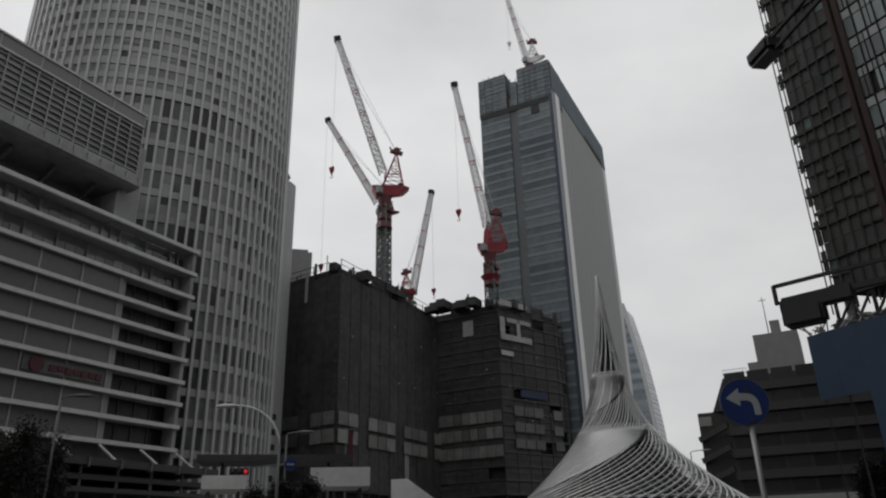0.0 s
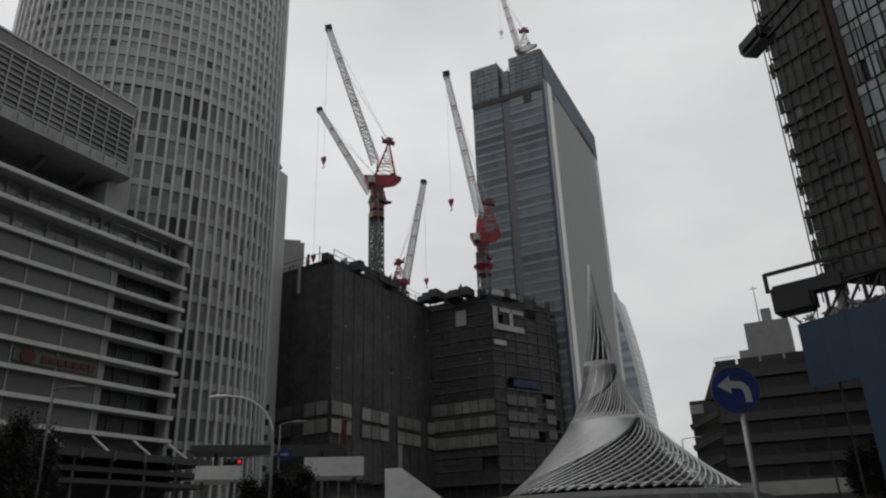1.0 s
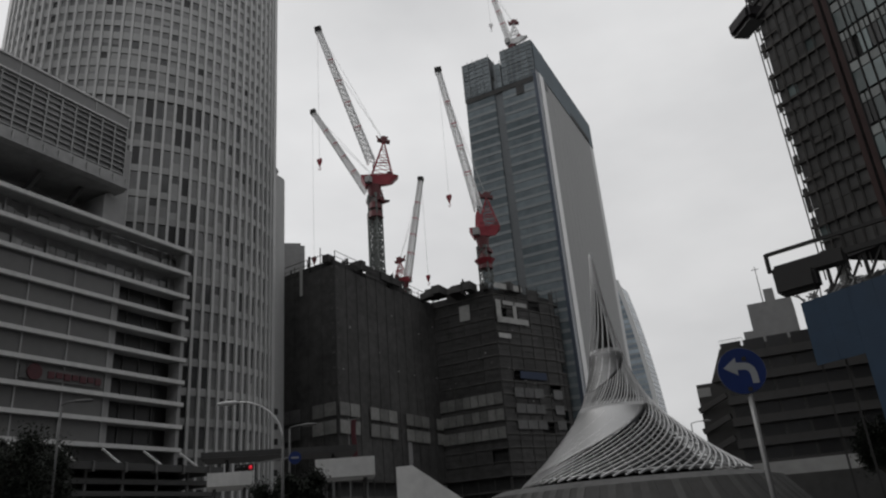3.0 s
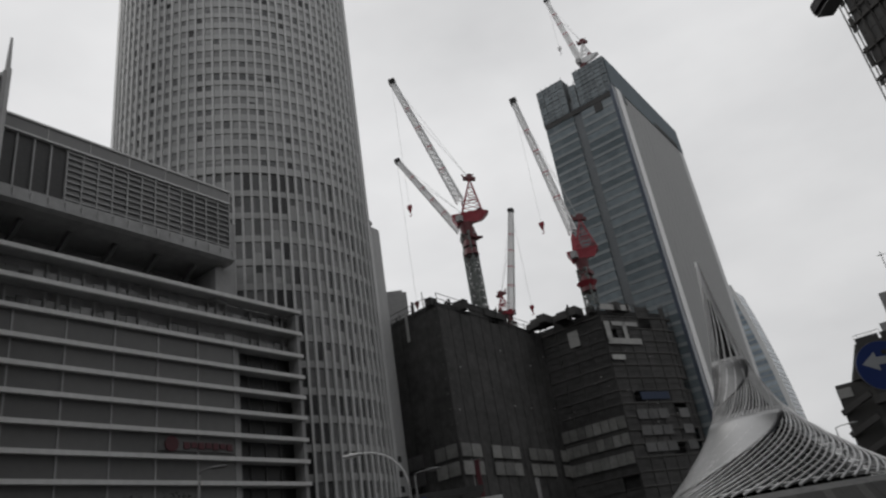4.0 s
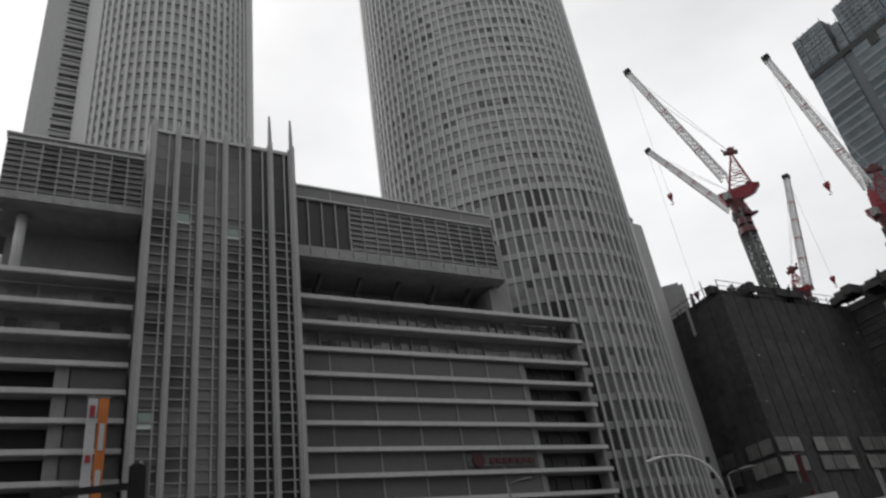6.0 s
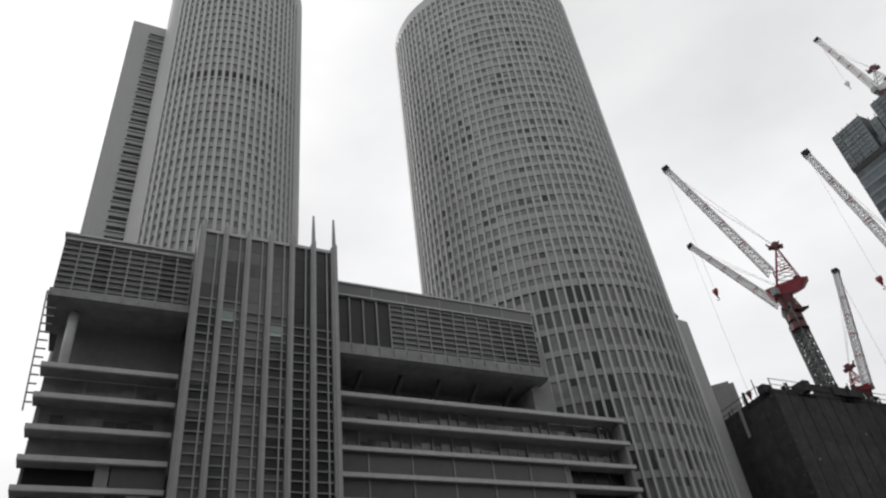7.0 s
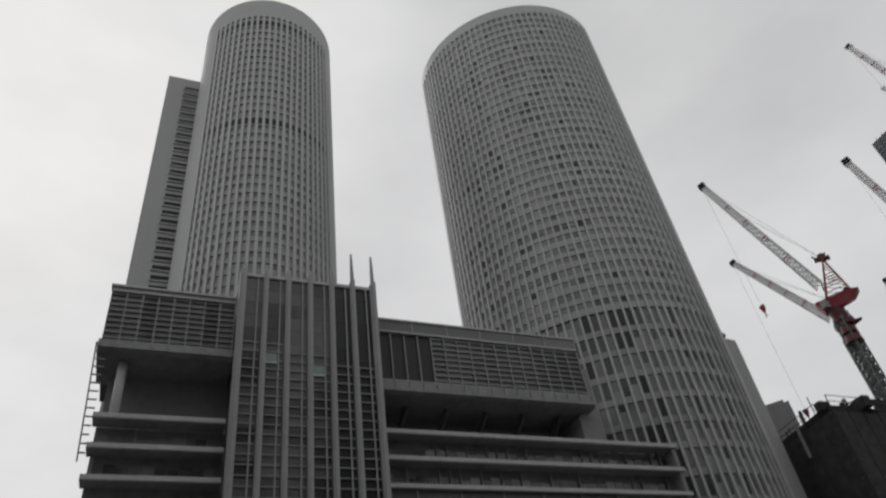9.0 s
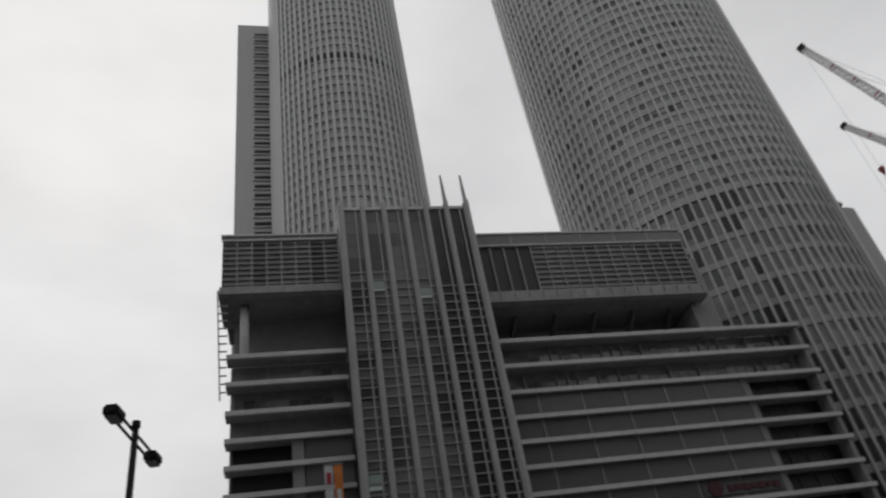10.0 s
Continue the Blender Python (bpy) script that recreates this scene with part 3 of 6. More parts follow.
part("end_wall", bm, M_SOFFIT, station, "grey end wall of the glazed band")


def glazed_band(name, y0, y1, z0, z1, bays, soffit_drop, dark_bays, louvre_h=0.1, fascia=2.7):
    """A long glazed box: soffit with ribs, sloped sill, louvre lines, mullions, coping."""
    ob = thing(name, "long grey glazed band with horizontal louvre lines", "glazed gallery", "glazed galleries of the station")
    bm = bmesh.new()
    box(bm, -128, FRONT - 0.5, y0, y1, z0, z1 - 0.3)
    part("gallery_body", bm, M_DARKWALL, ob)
    bm = bmesh.new()
    x = FRONT
    prof = [(x - 10, z0 - soffit_drop), (x + 0.2, z0 - soffit_drop), (x + 1.1, z0 - soffit_drop + 0.5), (x + 0.5, z0 + 0.1), (x - 10, z0 + 0.1)]
    a = [bm.verts.new((px, y0 - 0.3, pz)) for px, pz in prof]
    b = [bm.verts.new((px, y1 + 0.3, pz)) for px, pz in prof]
    for i in range(5):
        bm.faces.new((a[i], a[(i + 1) % 5], b[(i + 1) % 5], b[i]))
    bm.faces.new(a[::-1])
    bm.faces.new(b)
    part("soffit", bm, M_SILL_SHADE, ob, "grey metal sill and soffit")
    for i in range(bays + 1):
        y = lerp(y0, y1, i / bays)
        bm = bmesh.new()
        box(bm, x + 0.3, x + 1.04, y - 0.14, y + 0.14, z0 - soffit_drop + 0.9, z0 - 0.5)
        part("sill_rib", bm, M_LOUVRE, ob)
    for i in range(bays):
        p, q = lerp(y0, y1, i / bays), lerp(y0, y1, (i + 1) / bays)
        bm = bmesh.new()
        box(bm, x - 0.45, x - 0.3, p + 0.1, q - 0.1, z0 + 0.2, z1 - fascia - 0.4)
        part("pane", bm, M_CANOPY if i in dark_bays else M_BANDGLASS, ob)
        bm = bmesh.new()
        box(bm, x - 0.3, x + 0.05, q - 0.13, q + 0.13, z0 + 0.1, z1 - fascia - 0.3)
        part("mullion", bm, M_LOUVRE, ob)
        if i not in dark_bays:
            for k in range(9):
                z = lerp(z0 + 0.7, z1 - fascia - 0.9, k / 8)
                bm = bmesh.new()
                box(bm, x - 0.28, x + 0.10, p + 0.14, q - 0.14, z - louvre_h, z + louvre_h)
                part("louvre", bm, M_LOUVRE, ob)
    joints = round((y1 - y0) / 7.5)
    for i in range(joints):
        p, q = lerp(y0, y1, i / joints), lerp(y0, y1, (i + 1) / joints)
        bm = bmesh.new()
        box(bm, x - 0.4, x + 0.1, p + 0.1, q - 0.1, z1 - fascia, z1 - 0.25)
        part("fascia_panel", bm, M_FASCIA, ob)
        bm = bmesh.new()
        box(bm, x - 0.4, x + 0.2, q - 0.09, q + 0.09, z1 - fascia, z1 - 0.25)
        part("fascia_joint", bm, M_COLUMN, ob)
    bm = bmesh.new()
    box(bm, x - 1.2, x + 0.35, y0 - 0.2, y1 + 0.2, z1 - 0.25, z1 + 0.1)
    box(bm, x - 0.4, x + 0.3, y0, y1, z1 - fascia - 0.3, z1 - fascia - 0.02)
    part("coping", bm, M_LEDGE, ob)
    return ob


glazed_band("glazed_gallery", Y_BOX1 + 0.6, 80.0, 68.4, 82.0, 16, 3.0, (0, 1, 2, 3))
glazed_band("glazed_gallery", -10.5, Y_BOX0 - 0.4, 71.6, 83.0, 8, 2.2, (), louvre_h=0.05, fascia=1.0)

# fire-escape frame at the left end
frame_ob = thing("end_frame", "pale steel ladder frame on the end of the station block", "steel frame")
bm = bmesh.new()
beam(bm, (FRONT - 0.2, -11.1, 71.4), (FRONT - 0.2, -10.2, 51), 0.22)
part("frame_post", bm, M_STEEL, frame_ob)
for k in range(14):
    z = 71.2 - k * 1.45
    bm = bmesh.new()
    beam(bm, (FRONT - 0.2, lerp(-11.1, -10.2, (71.4 - z) / 20.4), z), (FRONT - 0.2, -9.3, z), 0.2)
    part("frame_rung", bm, M_STEEL, frame_ob)

# lift shaft bay
BOX_X = -105.0
shaft = thing("lift_bay", "tall projecting glazed lift bay with pale vertical fins", "lift shaft")
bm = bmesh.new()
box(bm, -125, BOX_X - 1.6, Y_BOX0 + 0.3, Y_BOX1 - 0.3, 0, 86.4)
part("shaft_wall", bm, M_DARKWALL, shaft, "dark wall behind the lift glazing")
bm = bmesh.new()
box(bm, -125, BOX_X - 0.2, Y_BOX0, Y_BOX1, 86.45, 87.1)
part("coping", bm, M_LEDGE, shaft)
pitch_y = (Y_BOX1 - Y_BOX0 - 0.9) / 6
FINS = [Y_BOX0 + 0.45 + pitch_y * i for i in range(7)]
for i, y in enumerate(FINS):
    w = 0.62 if i in (0, 6) else 0.5
    bm = bmesh.new()
    box(bm, BOX_X - 1.8, BOX_X + 0.15, y - w, y + w * 0.4, 0, 87.6)
    box(bm, BOX_X - 0.6, BOX_X + 0.4, y - w * 0.35, y + w * 0.8, 0, 88.2)
    part("fin", bm, M_COLUMN, shaft, "pale vertical fin")
    bm = bmesh.new()
    top = 94.8 if i >= 5 else 89.2
    tube(bm, [(BOX_X - 0.1, y, 87.6), (BOX_X - 0.1, y, lerp(87.6, top, 0.5)), (BOX_X - 0.1, y, top)], [0.42, 0.34, 0.2], 8)
    part("finial", bm, M_STEEL, shaft, "slim grey mast on top of the fin")
for i in range(6):
    y0, y1 = FINS[i] + 0.6, FINS[i + 1] - 0.65
    bm = bmesh.new()
    box(bm, BOX_X - 0.5, BOX_X - 0.2, lerp(y0, y1, 0.72) - 0.12, lerp(y0, y1, 0.72) + 0.12, 0, 86.4)
    part("guide_rail", bm, M_COLUMN, shaft, "thin pale guide rail")
    bm = bmesh.new()
    box(bm, BOX_X - 0.42, BOX_X - 0.28, y0, y1, 0, 0.22)
    rail = mesh_of(bm, "rung", M_LOUVRE)
    bm = bmesh.new()
    box(bm, BOX_X - 0.75, BOX_X - 0.6, y0 - 0.1, y1 + 0.1, 0, 2.7)
    shaft_pane = mesh_of(bm, "shaft_pane", M_SHAFT if i < 4 else M_RECESS)
    for k in range(42 - (0, 0, 1, 1, 2, 2)[i]):
        piece("rung", rail, shaft, Matrix.Translation((0, 0, 2.4 + 1.7 * k)))
    for k in range(31):
        piece("shaft_pane", shaft_pane, shaft, Matrix.Translation((0, 0, 1.5 + 2.74 * k)))


def lift_cab(y, z):
    cab = thing("lift_cab", "pale green glass lift cab in the shaft", "lift cab", "lift cabs in the bay", at=(BOX_X - 0.52, y, z))
    bm = bmesh.new()
    box(bm, -0.05, 0.12, -1.0, 1.0, 0.5, 2.4)
    part("cab_glass", bm, M_CAB2, cab)
    bm = bmesh.new()
    box(bm, -0.05, 0.2, -1.05, 1.05, 0.0, 0.55)
    part("cab_floor", bm, M_CAB, cab, "bright white lit cab base")


M_CAB2 = material("green_grey_cab_glass", (0.36, 0.45, 0.42), 0.2, vary=0.1)
lift_cab(16.3, 68.3)
lift_cab(24.6, 66.5)
lift_cab(12.5, 33.8)

# dark unlit red sign on the store front
redsign = thing("store_sign", "dark red unlit store sign fixed on grey glass", "sign")
bm = bmesh.new()
box(bm, FRONT - 0.88, FRONT - 0.6, 65.6, 80.2, 28.4, 30.4)
part("sign_board", bm, M_DARKWALL, redsign)
bm = bmesh.new()
bmesh.ops.create_cone(bm, cap_ends=True, segments=24, radius1=1.25, radius2=1.25, depth=0.3, matrix=pose(FRONT - 0.45, 67.9, 29.5, 0, 90, 0))
part("sign_mark", bm, M_REDDARK, redsign, "round dark red mark")
for k in range(7):
    bm = bmesh.new()
    box(bm, FRONT - 0.6, FRONT - 0.4, 70.2 + k * 1.42, 71.3 + k * 1.42, 28.8 + 0.2 * (k % 2), 29.9)
    part("sign_bar", bm, M_REDDARK, redsign)


def banner(y, mat, label, marks):
    ob = thing("banner", label, "banner", "long banners by the lift bay")
    bm = bmesh.new()
    strip(bm, [(-105.86 + 0.08 * math.sin(k * 1.3), y + 0.625, lerp(23, 38.3, k / 12)) for k in range(13)], 0.04, 0.625)
    part("cloth", bm, mat, ob)
    bm = bmesh.new()
    beam(bm, (-105.85, y - 0.15, 38.5), (-105.85, y + 1.4, 38.5), 0.18)
    part("hanging_bar", bm, M_STEEL, ob)
    for z, h in marks:
        bm = bmesh.new()
        box(bm, -105.72, -105.62, y + 0.3, y + 0.95, z, z + h)
        part("print", bm, M_REDMARK if mat is M_BANNER else M_BANNER, ob, "printed bar")


banner(5.1, M_BANNER, "white hanging banner with red prints", ((35.6, 1.6), (29.4, 1.0)))
banner(6.5, M_ORANGE, "orange hanging banner with pale prints", ((34.2, 0.5), (31.0, 3.2), (26.0, 2.4)))

# low glazed canopies along the forecourt
canopy = thing("station_canopy", "dark layered canopy along the station front", "canopy")
for z0, z1, reach in ((14.0, 15.1, 8.5), (12.0, 12.8, 7.4), (10.2, 10.9, 8.0)):
    bm = bmesh.new()
    box(bm, FRONT - 2, FRONT + reach, -10, 100, z0, z1)
    part("canopy_roof", bm, M_CANOPY, canopy)
for k in range(19):
    bm = bmesh.new()
    box(bm, FRONT + 7.6, FRONT + 8.7, -8 + k * 5.8, -7.7 + k * 5.8, 13.7, 15.2)
    part("canopy_bracket", bm, M_DARKWALL, canopy)
bm = bmesh.new()
box(bm, FRONT - 2, FRONT + 0.5, -10, 97, 0.2, 14.0)
part("canopy_back", bm, M_CORE, canopy)
for y in (40.7, 48.7, 56.7, 64.7, 72.7, 80.7, 89.0, 97.0):
    bm = bmesh.new()
    beam(bm, (FRONT + 0.4, y, 18.3), (FRONT + 6.0, y - 0.8, 15.3), 0.28)
    part("strut", bm, M_LEDGE, canopy, "pale sloping tie rod")
for k in range(16):
    bm = bmesh.new()
    beam(bm, (FRONT + 7, -6 + k * 6.6, 0.16), (FRONT + 7, -6 + k * 6.6, 14.0), 0.4)
    part("post", bm, M_DARKWALL, canopy)

# ---- tower block under construction beside the station ----
GT = [(-145, 163), (-118, 160), (-118, 219), (-94, 218), (-83, 244), (-82, 250), (-125, 250), (-150, 215)]
GT_H = 81.0
site = thing("construction_block", "unfinished building wrapped in black scaffold sheets", "construction site")
bm = bmesh.new()
cx0, cy0 = -122, 200
prism(bm, [(-144, 165), (-120, 162), (-120, 221), (-95.5, 220), (-85, 245), (-84, 249), (-125, 249), (-149, 214)], 0, GT_H - 2)
part("core", bm, M_CORE, site)
rnd = random.Random(11)
faces = [(0, 1), (1, 2), (2, 3), (3, 4), (4, 5)]
for fi, (i, j) in enumerate(faces):
    a, b = Vector(GT[i]), Vector(GT[j])
    n = Vector(((b - a).y, -(b - a).x)).normalized()
    length = (b - a).length
    bays = max(2, round(length / 5.4))
    for c in range(bays):
        for r in range(15):
            z0 = 16 + r * 4.3
            z1 = z0 + (3.95 if fi >= 3 else 4.34)
            if z1 > GT_H + rnd.uniform(-4.5, 1.5):
                continue
            open_bay = fi >= 3 or (fi == 2 and c > bays - 2)
            if open_bay and rnd.random() < 0.1:
                continue
            p, q = a + (b - a) * (c / bays), a + (b - a) * ((c + 1) / bays)
            off = n * rnd.uniform(0.0, 0.08)
            bm = bmesh.new()
            pts = []
            for s in range(5):
                m = p.lerp(q, s / 4) + off + n * (0.05 * rnd.random())
                pts.append(m)
            low = [bm.verts.new((m.x, m.y, z0 - 0.03)) for m in pts]
            high = [bm.verts.new((m.x, m.y, z1 - 0.05 + 0.08 * rnd.random())) for m in pts]
            back = [bm.verts.new((m.x - n.x * 0.1, m.y - n.y * 0.1, z0 + 0.05)) for m in pts]
            backh = [bm.verts.new((m.x - n.x * 0.1, m.y - n.y * 0.1, z1 - 0.05)) for m in pts]
            for s in range(4):
                bm.faces.new((low[s], low[s + 1], high[s + 1], high[s]))
                bm.faces.new((back[s], back[s + 1], backh[s + 1], backh[s]))
                bm.faces.new((high[s], high[s + 1], backh[s + 1], backh[s]))
            part("scaffold_sheet", bm, M_MESH, site)
    for r in range(17):
        z0 = 11.7 + r * 4.3
        if z0 > GT_H - 2:
            break
        bm = bmesh.new()
        inset = 0.5 if fi >= 3 else 0.8
        pa, pb = a - n * inset, b - n * inset
        beam(bm, (pa.x, pa.y, z0 - 0.3), (pb.x, pb.y, z0 - 0.3), 1.3, 0.55)
        part("floor_edge", bm, M_SLAB, site)
    for c in range(bays + 1):
        p = a + (b - a) * (c / bays) + n * 0.16
        bm = bmesh.new()
        beam(bm, (p.x, p.y, 8), (p.x, p.y, GT_H - rnd.uniform(-2.0, 4.0)), 0.2)
        part("scaffold_pole", bm, M_MESH if fi < 3 else M_SCAF, site)
    if fi >= 2:
        for r in range(15):
            z = 15.9 + r * 4.3
            p, q = a + n * 0.3, b + n * 0.3
            bm = bmesh.new()
            beam(bm, (p.x, p.y, z), (q.x, q.y, z), 0.3, rnd.uniform(0.25, 0.5))
            part("scaffold_deck", bm, M_SLAB, site)
        for r in range(28):
            z = 18 + r * 2.15
            p, q = a + n * 0.36, b + n * 0.36
            bm = bmesh.new()
            beam(bm, (p.x, p.y, z), (q.x, q.y, z), 0.11)
            part("scaffold_ledger", bm, M_SCAF, site)
    bm = bmesh.new()
    for r in range(4):
        for z in (GT_H - 4 + r * 1.7,):
            p, q = a + n * 0.35, b + n * 0.35
            cut = rnd.uniform(0.6, 1.0)
            q = p.lerp(q, cut)
            if z < GT_H + 0.5:
                beam(bm, (p.x, p.y, z), (q.x, q.y, z), 0.14)
    part("scaffold_rail", bm, M_SCAF, site)

# ragged top: steel stubs, boxes of material, work platforms
for k in range(46):
    t = rnd.random()
    i, j = rnd.choice(faces[:4])
    p = Vector(GT[i]).lerp(Vector(GT[j]), t)
    p = p.lerp(Vector((cx0, cy0)), rnd.uniform(0.03, 0.35))
    bm = bmesh.new()
    if rnd.random() < 0.6:
        h = rnd.uniform(0.6, 2.4)
        beam(bm, (p.x, p.y, GT_H - 4), (p.x, p.y, GT_H + h - 1.0), rnd.uniform(0.3, 0.8))
        if rnd.random() < 0.5:
            beam(bm, (p.x, p.y, GT_H + h - 2), (p.x + rnd.uniform(-3, 3), p.y + rnd.uniform(-5, 5), GT_H + h - 2.2), 0.35)
        part("steel_stub", bm, M_SCAF, site)
    else:
        w, d, h = rnd.uniform(0.8, 2.6), rnd.uniform(0.8, 3.5), rnd.uniform(0.5, 1.6)
        box(bm, p.x - w, p.x + w, p.y - d, p.y + d, GT_H - 3, GT_H - 1.4 + h)
        part("crate", bm, M_MESH, site)

# white fire screens and framed openings near the corner

def site_panel(a, b, t0, t1, z0, z1, mat, name="wall_panel", label=""):
    p, q = Vector(a).lerp(Vector(b), t0), Vector(a).lerp(Vector(b), t1)
    n = Vector(((q - p).y, -(q - p).x)).normalized() * 0.62
    bm = bmesh.new()
    beam(bm, (p.x + n.x, p.y + n.y, (z0 + z1) / 2), (q.x + n.x, q.y + n.y, (z0 + z1) / 2), 0.16, z1 - z0)
    part(name, bm, mat, site, label)


M_SCREEN = material("pale_grey_panel", (0.33, 0.33, 0.32), 0.6, vary=0.2, grain=0.8, coarse=0.2, per_object=0.2)
site_panel(GT[2], GT[3], 0.45, 0.62, 68.5, 74.0, M_SCREEN, label="pale grey wall panel")
site_panel(GT[0], GT[1], 0.50, 0.54, 69.5, 79.0, M_SCREEN)
site_panel(GT[3], GT[4], 0.02, 0.10, 66.5, 74.0, M_SCREEN)
site_panel(GT[3], GT[4], 0.02, 0.55, 66.0, 68.0, M_SCREEN)
site_panel(GT[3], GT[4], 0.02, 0.50, 78.3, 80.3, M_SCREEN)
site_panel(GT[3], GT[4], 0.30, 0.36, 68.0, 74.0, M_SCREEN)
site_panel(GT[3], GT[4], 0.14, 0.55, 72.5, 74.0, M_SCREEN)
site_panel(GT[3], GT[4], 0.02, 0.22, 60.5, 62.2, M_SCREEN)
M_BLUECLOTH = material("dull_blue_cloth", (0.03, 0.045, 0.085), 0.8, vary=0.2)
site_panel(GT[3], GT[4], 0.30, 0.75, 47.0, 49.5, M_BLUECLOTH, "tarpaulin", "dull blue tarpaulin")
# rows of filmed windows in the lowest storeys
WINDOW_ROWS = (
    (0, 1, 6, ((32.6, 36.2), (27.8, 31.4))),
    (1, 2, 12, ((32.6, 36.2), (27.8, 31.4))),
    (2, 3, 8, ((38.4, 42.2), (33.2, 36.8), (27.4, 31.0))),
    (3, 4, 6, ((40.6, 43.8), (35.4, 38.4), (30.2, 33.0))),
)
for i, j, n, rows in WINDOW_ROWS:
    for z0, z1 in rows:
        for k in range(n):
            if (k + i) % 4 == 3 and i != 2:
                continue
            site_panel(GT[i], GT[j], (k + 0.04) / n, (k + 0.96) / n, z0, z1, M_DIMWIN if i == 3 or (i == 0 and k < 3) else M_PALEWIN, "filmed_window")
bm = bmesh.new()
prism(bm, [(-119, 221), (-92, 219), (-82, 246), (-119, 248)], 0, 11)
part("ground_floor", bm, M_CORE, site)

# small pale boxes added for the bright specks on the sheets
for k in range(26):
    i, j = rnd.choice(faces[1:4])
    p = Vector(GT[i]).lerp(Vector(GT[j]), rnd.uniform(0.03, 0.97))
    n = Vector((Vector(GT[j]) - Vector(GT[i])).yx) * Vector((1, -1))
    n.normalize()
    z, w = rnd.uniform(38, 70), rnd.uniform(0.08, 0.18)
    bm = bmesh.new()
    box(bm, p.x + n.x * 0.7 - w, p.x + n.x * 0.7 + w, p.y + n.y * 0.7 - w, p.y + n.y * 0.7 + w, z, z + rnd.uniform(0.2, 0.5))
    part("tag", bm, M_SCREEN, site)

# grey roof house behind the block
bm = bmesh.new()
prism(bm, [(-157, 181.5), (-150.5, 186.8), (-160, 196), (-166, 190)], 0, 99)
prism(bm, [(-157, 183), (-152.5, 187), (-160, 194), (-165, 190)], 99, 100.5)
tagged(part("roof_house", bm, M_SOFFIT), "grey concrete roof house behind the scaffold", "roof house")


# ---- cranes ----
def lattice(bm, a, b, w0, w1, bays, bar):
    """A four-chord truss from a to b, tapering from w0 to w1."""
    a, b = Vector(a), Vector(b)
    d = (b - a).normalized()
    u = d.cross(Vector((0, 0, 1)))
    u = (u if u.length > 0.05 else Vector((1, 0, 0))).normalized()
    v = u.cross(d)

    def ring(t):
        w = lerp(w0, w1, t) / 2
        c = a.lerp(b, t)
        return [c + u * w + v * w, c - u * w + v * w, c - u * w - v * w, c + u * w - v * w]

    rings = [ring(k / bays) for k in range(bays + 1)]
    for r0, r1 in zip(rings, rings[1:]):
        for k in range(4):
            beam(bm, r0[k], r1[k], bar)
            beam(bm, r0[k], r1[(k + 1) % 4], bar * 0.6)
            beam(bm, r1[k], r0[(k + 1) % 4], bar * 0.6)
            beam(bm, r1[k], r1[(k + 1) % 4], bar * 0.6)


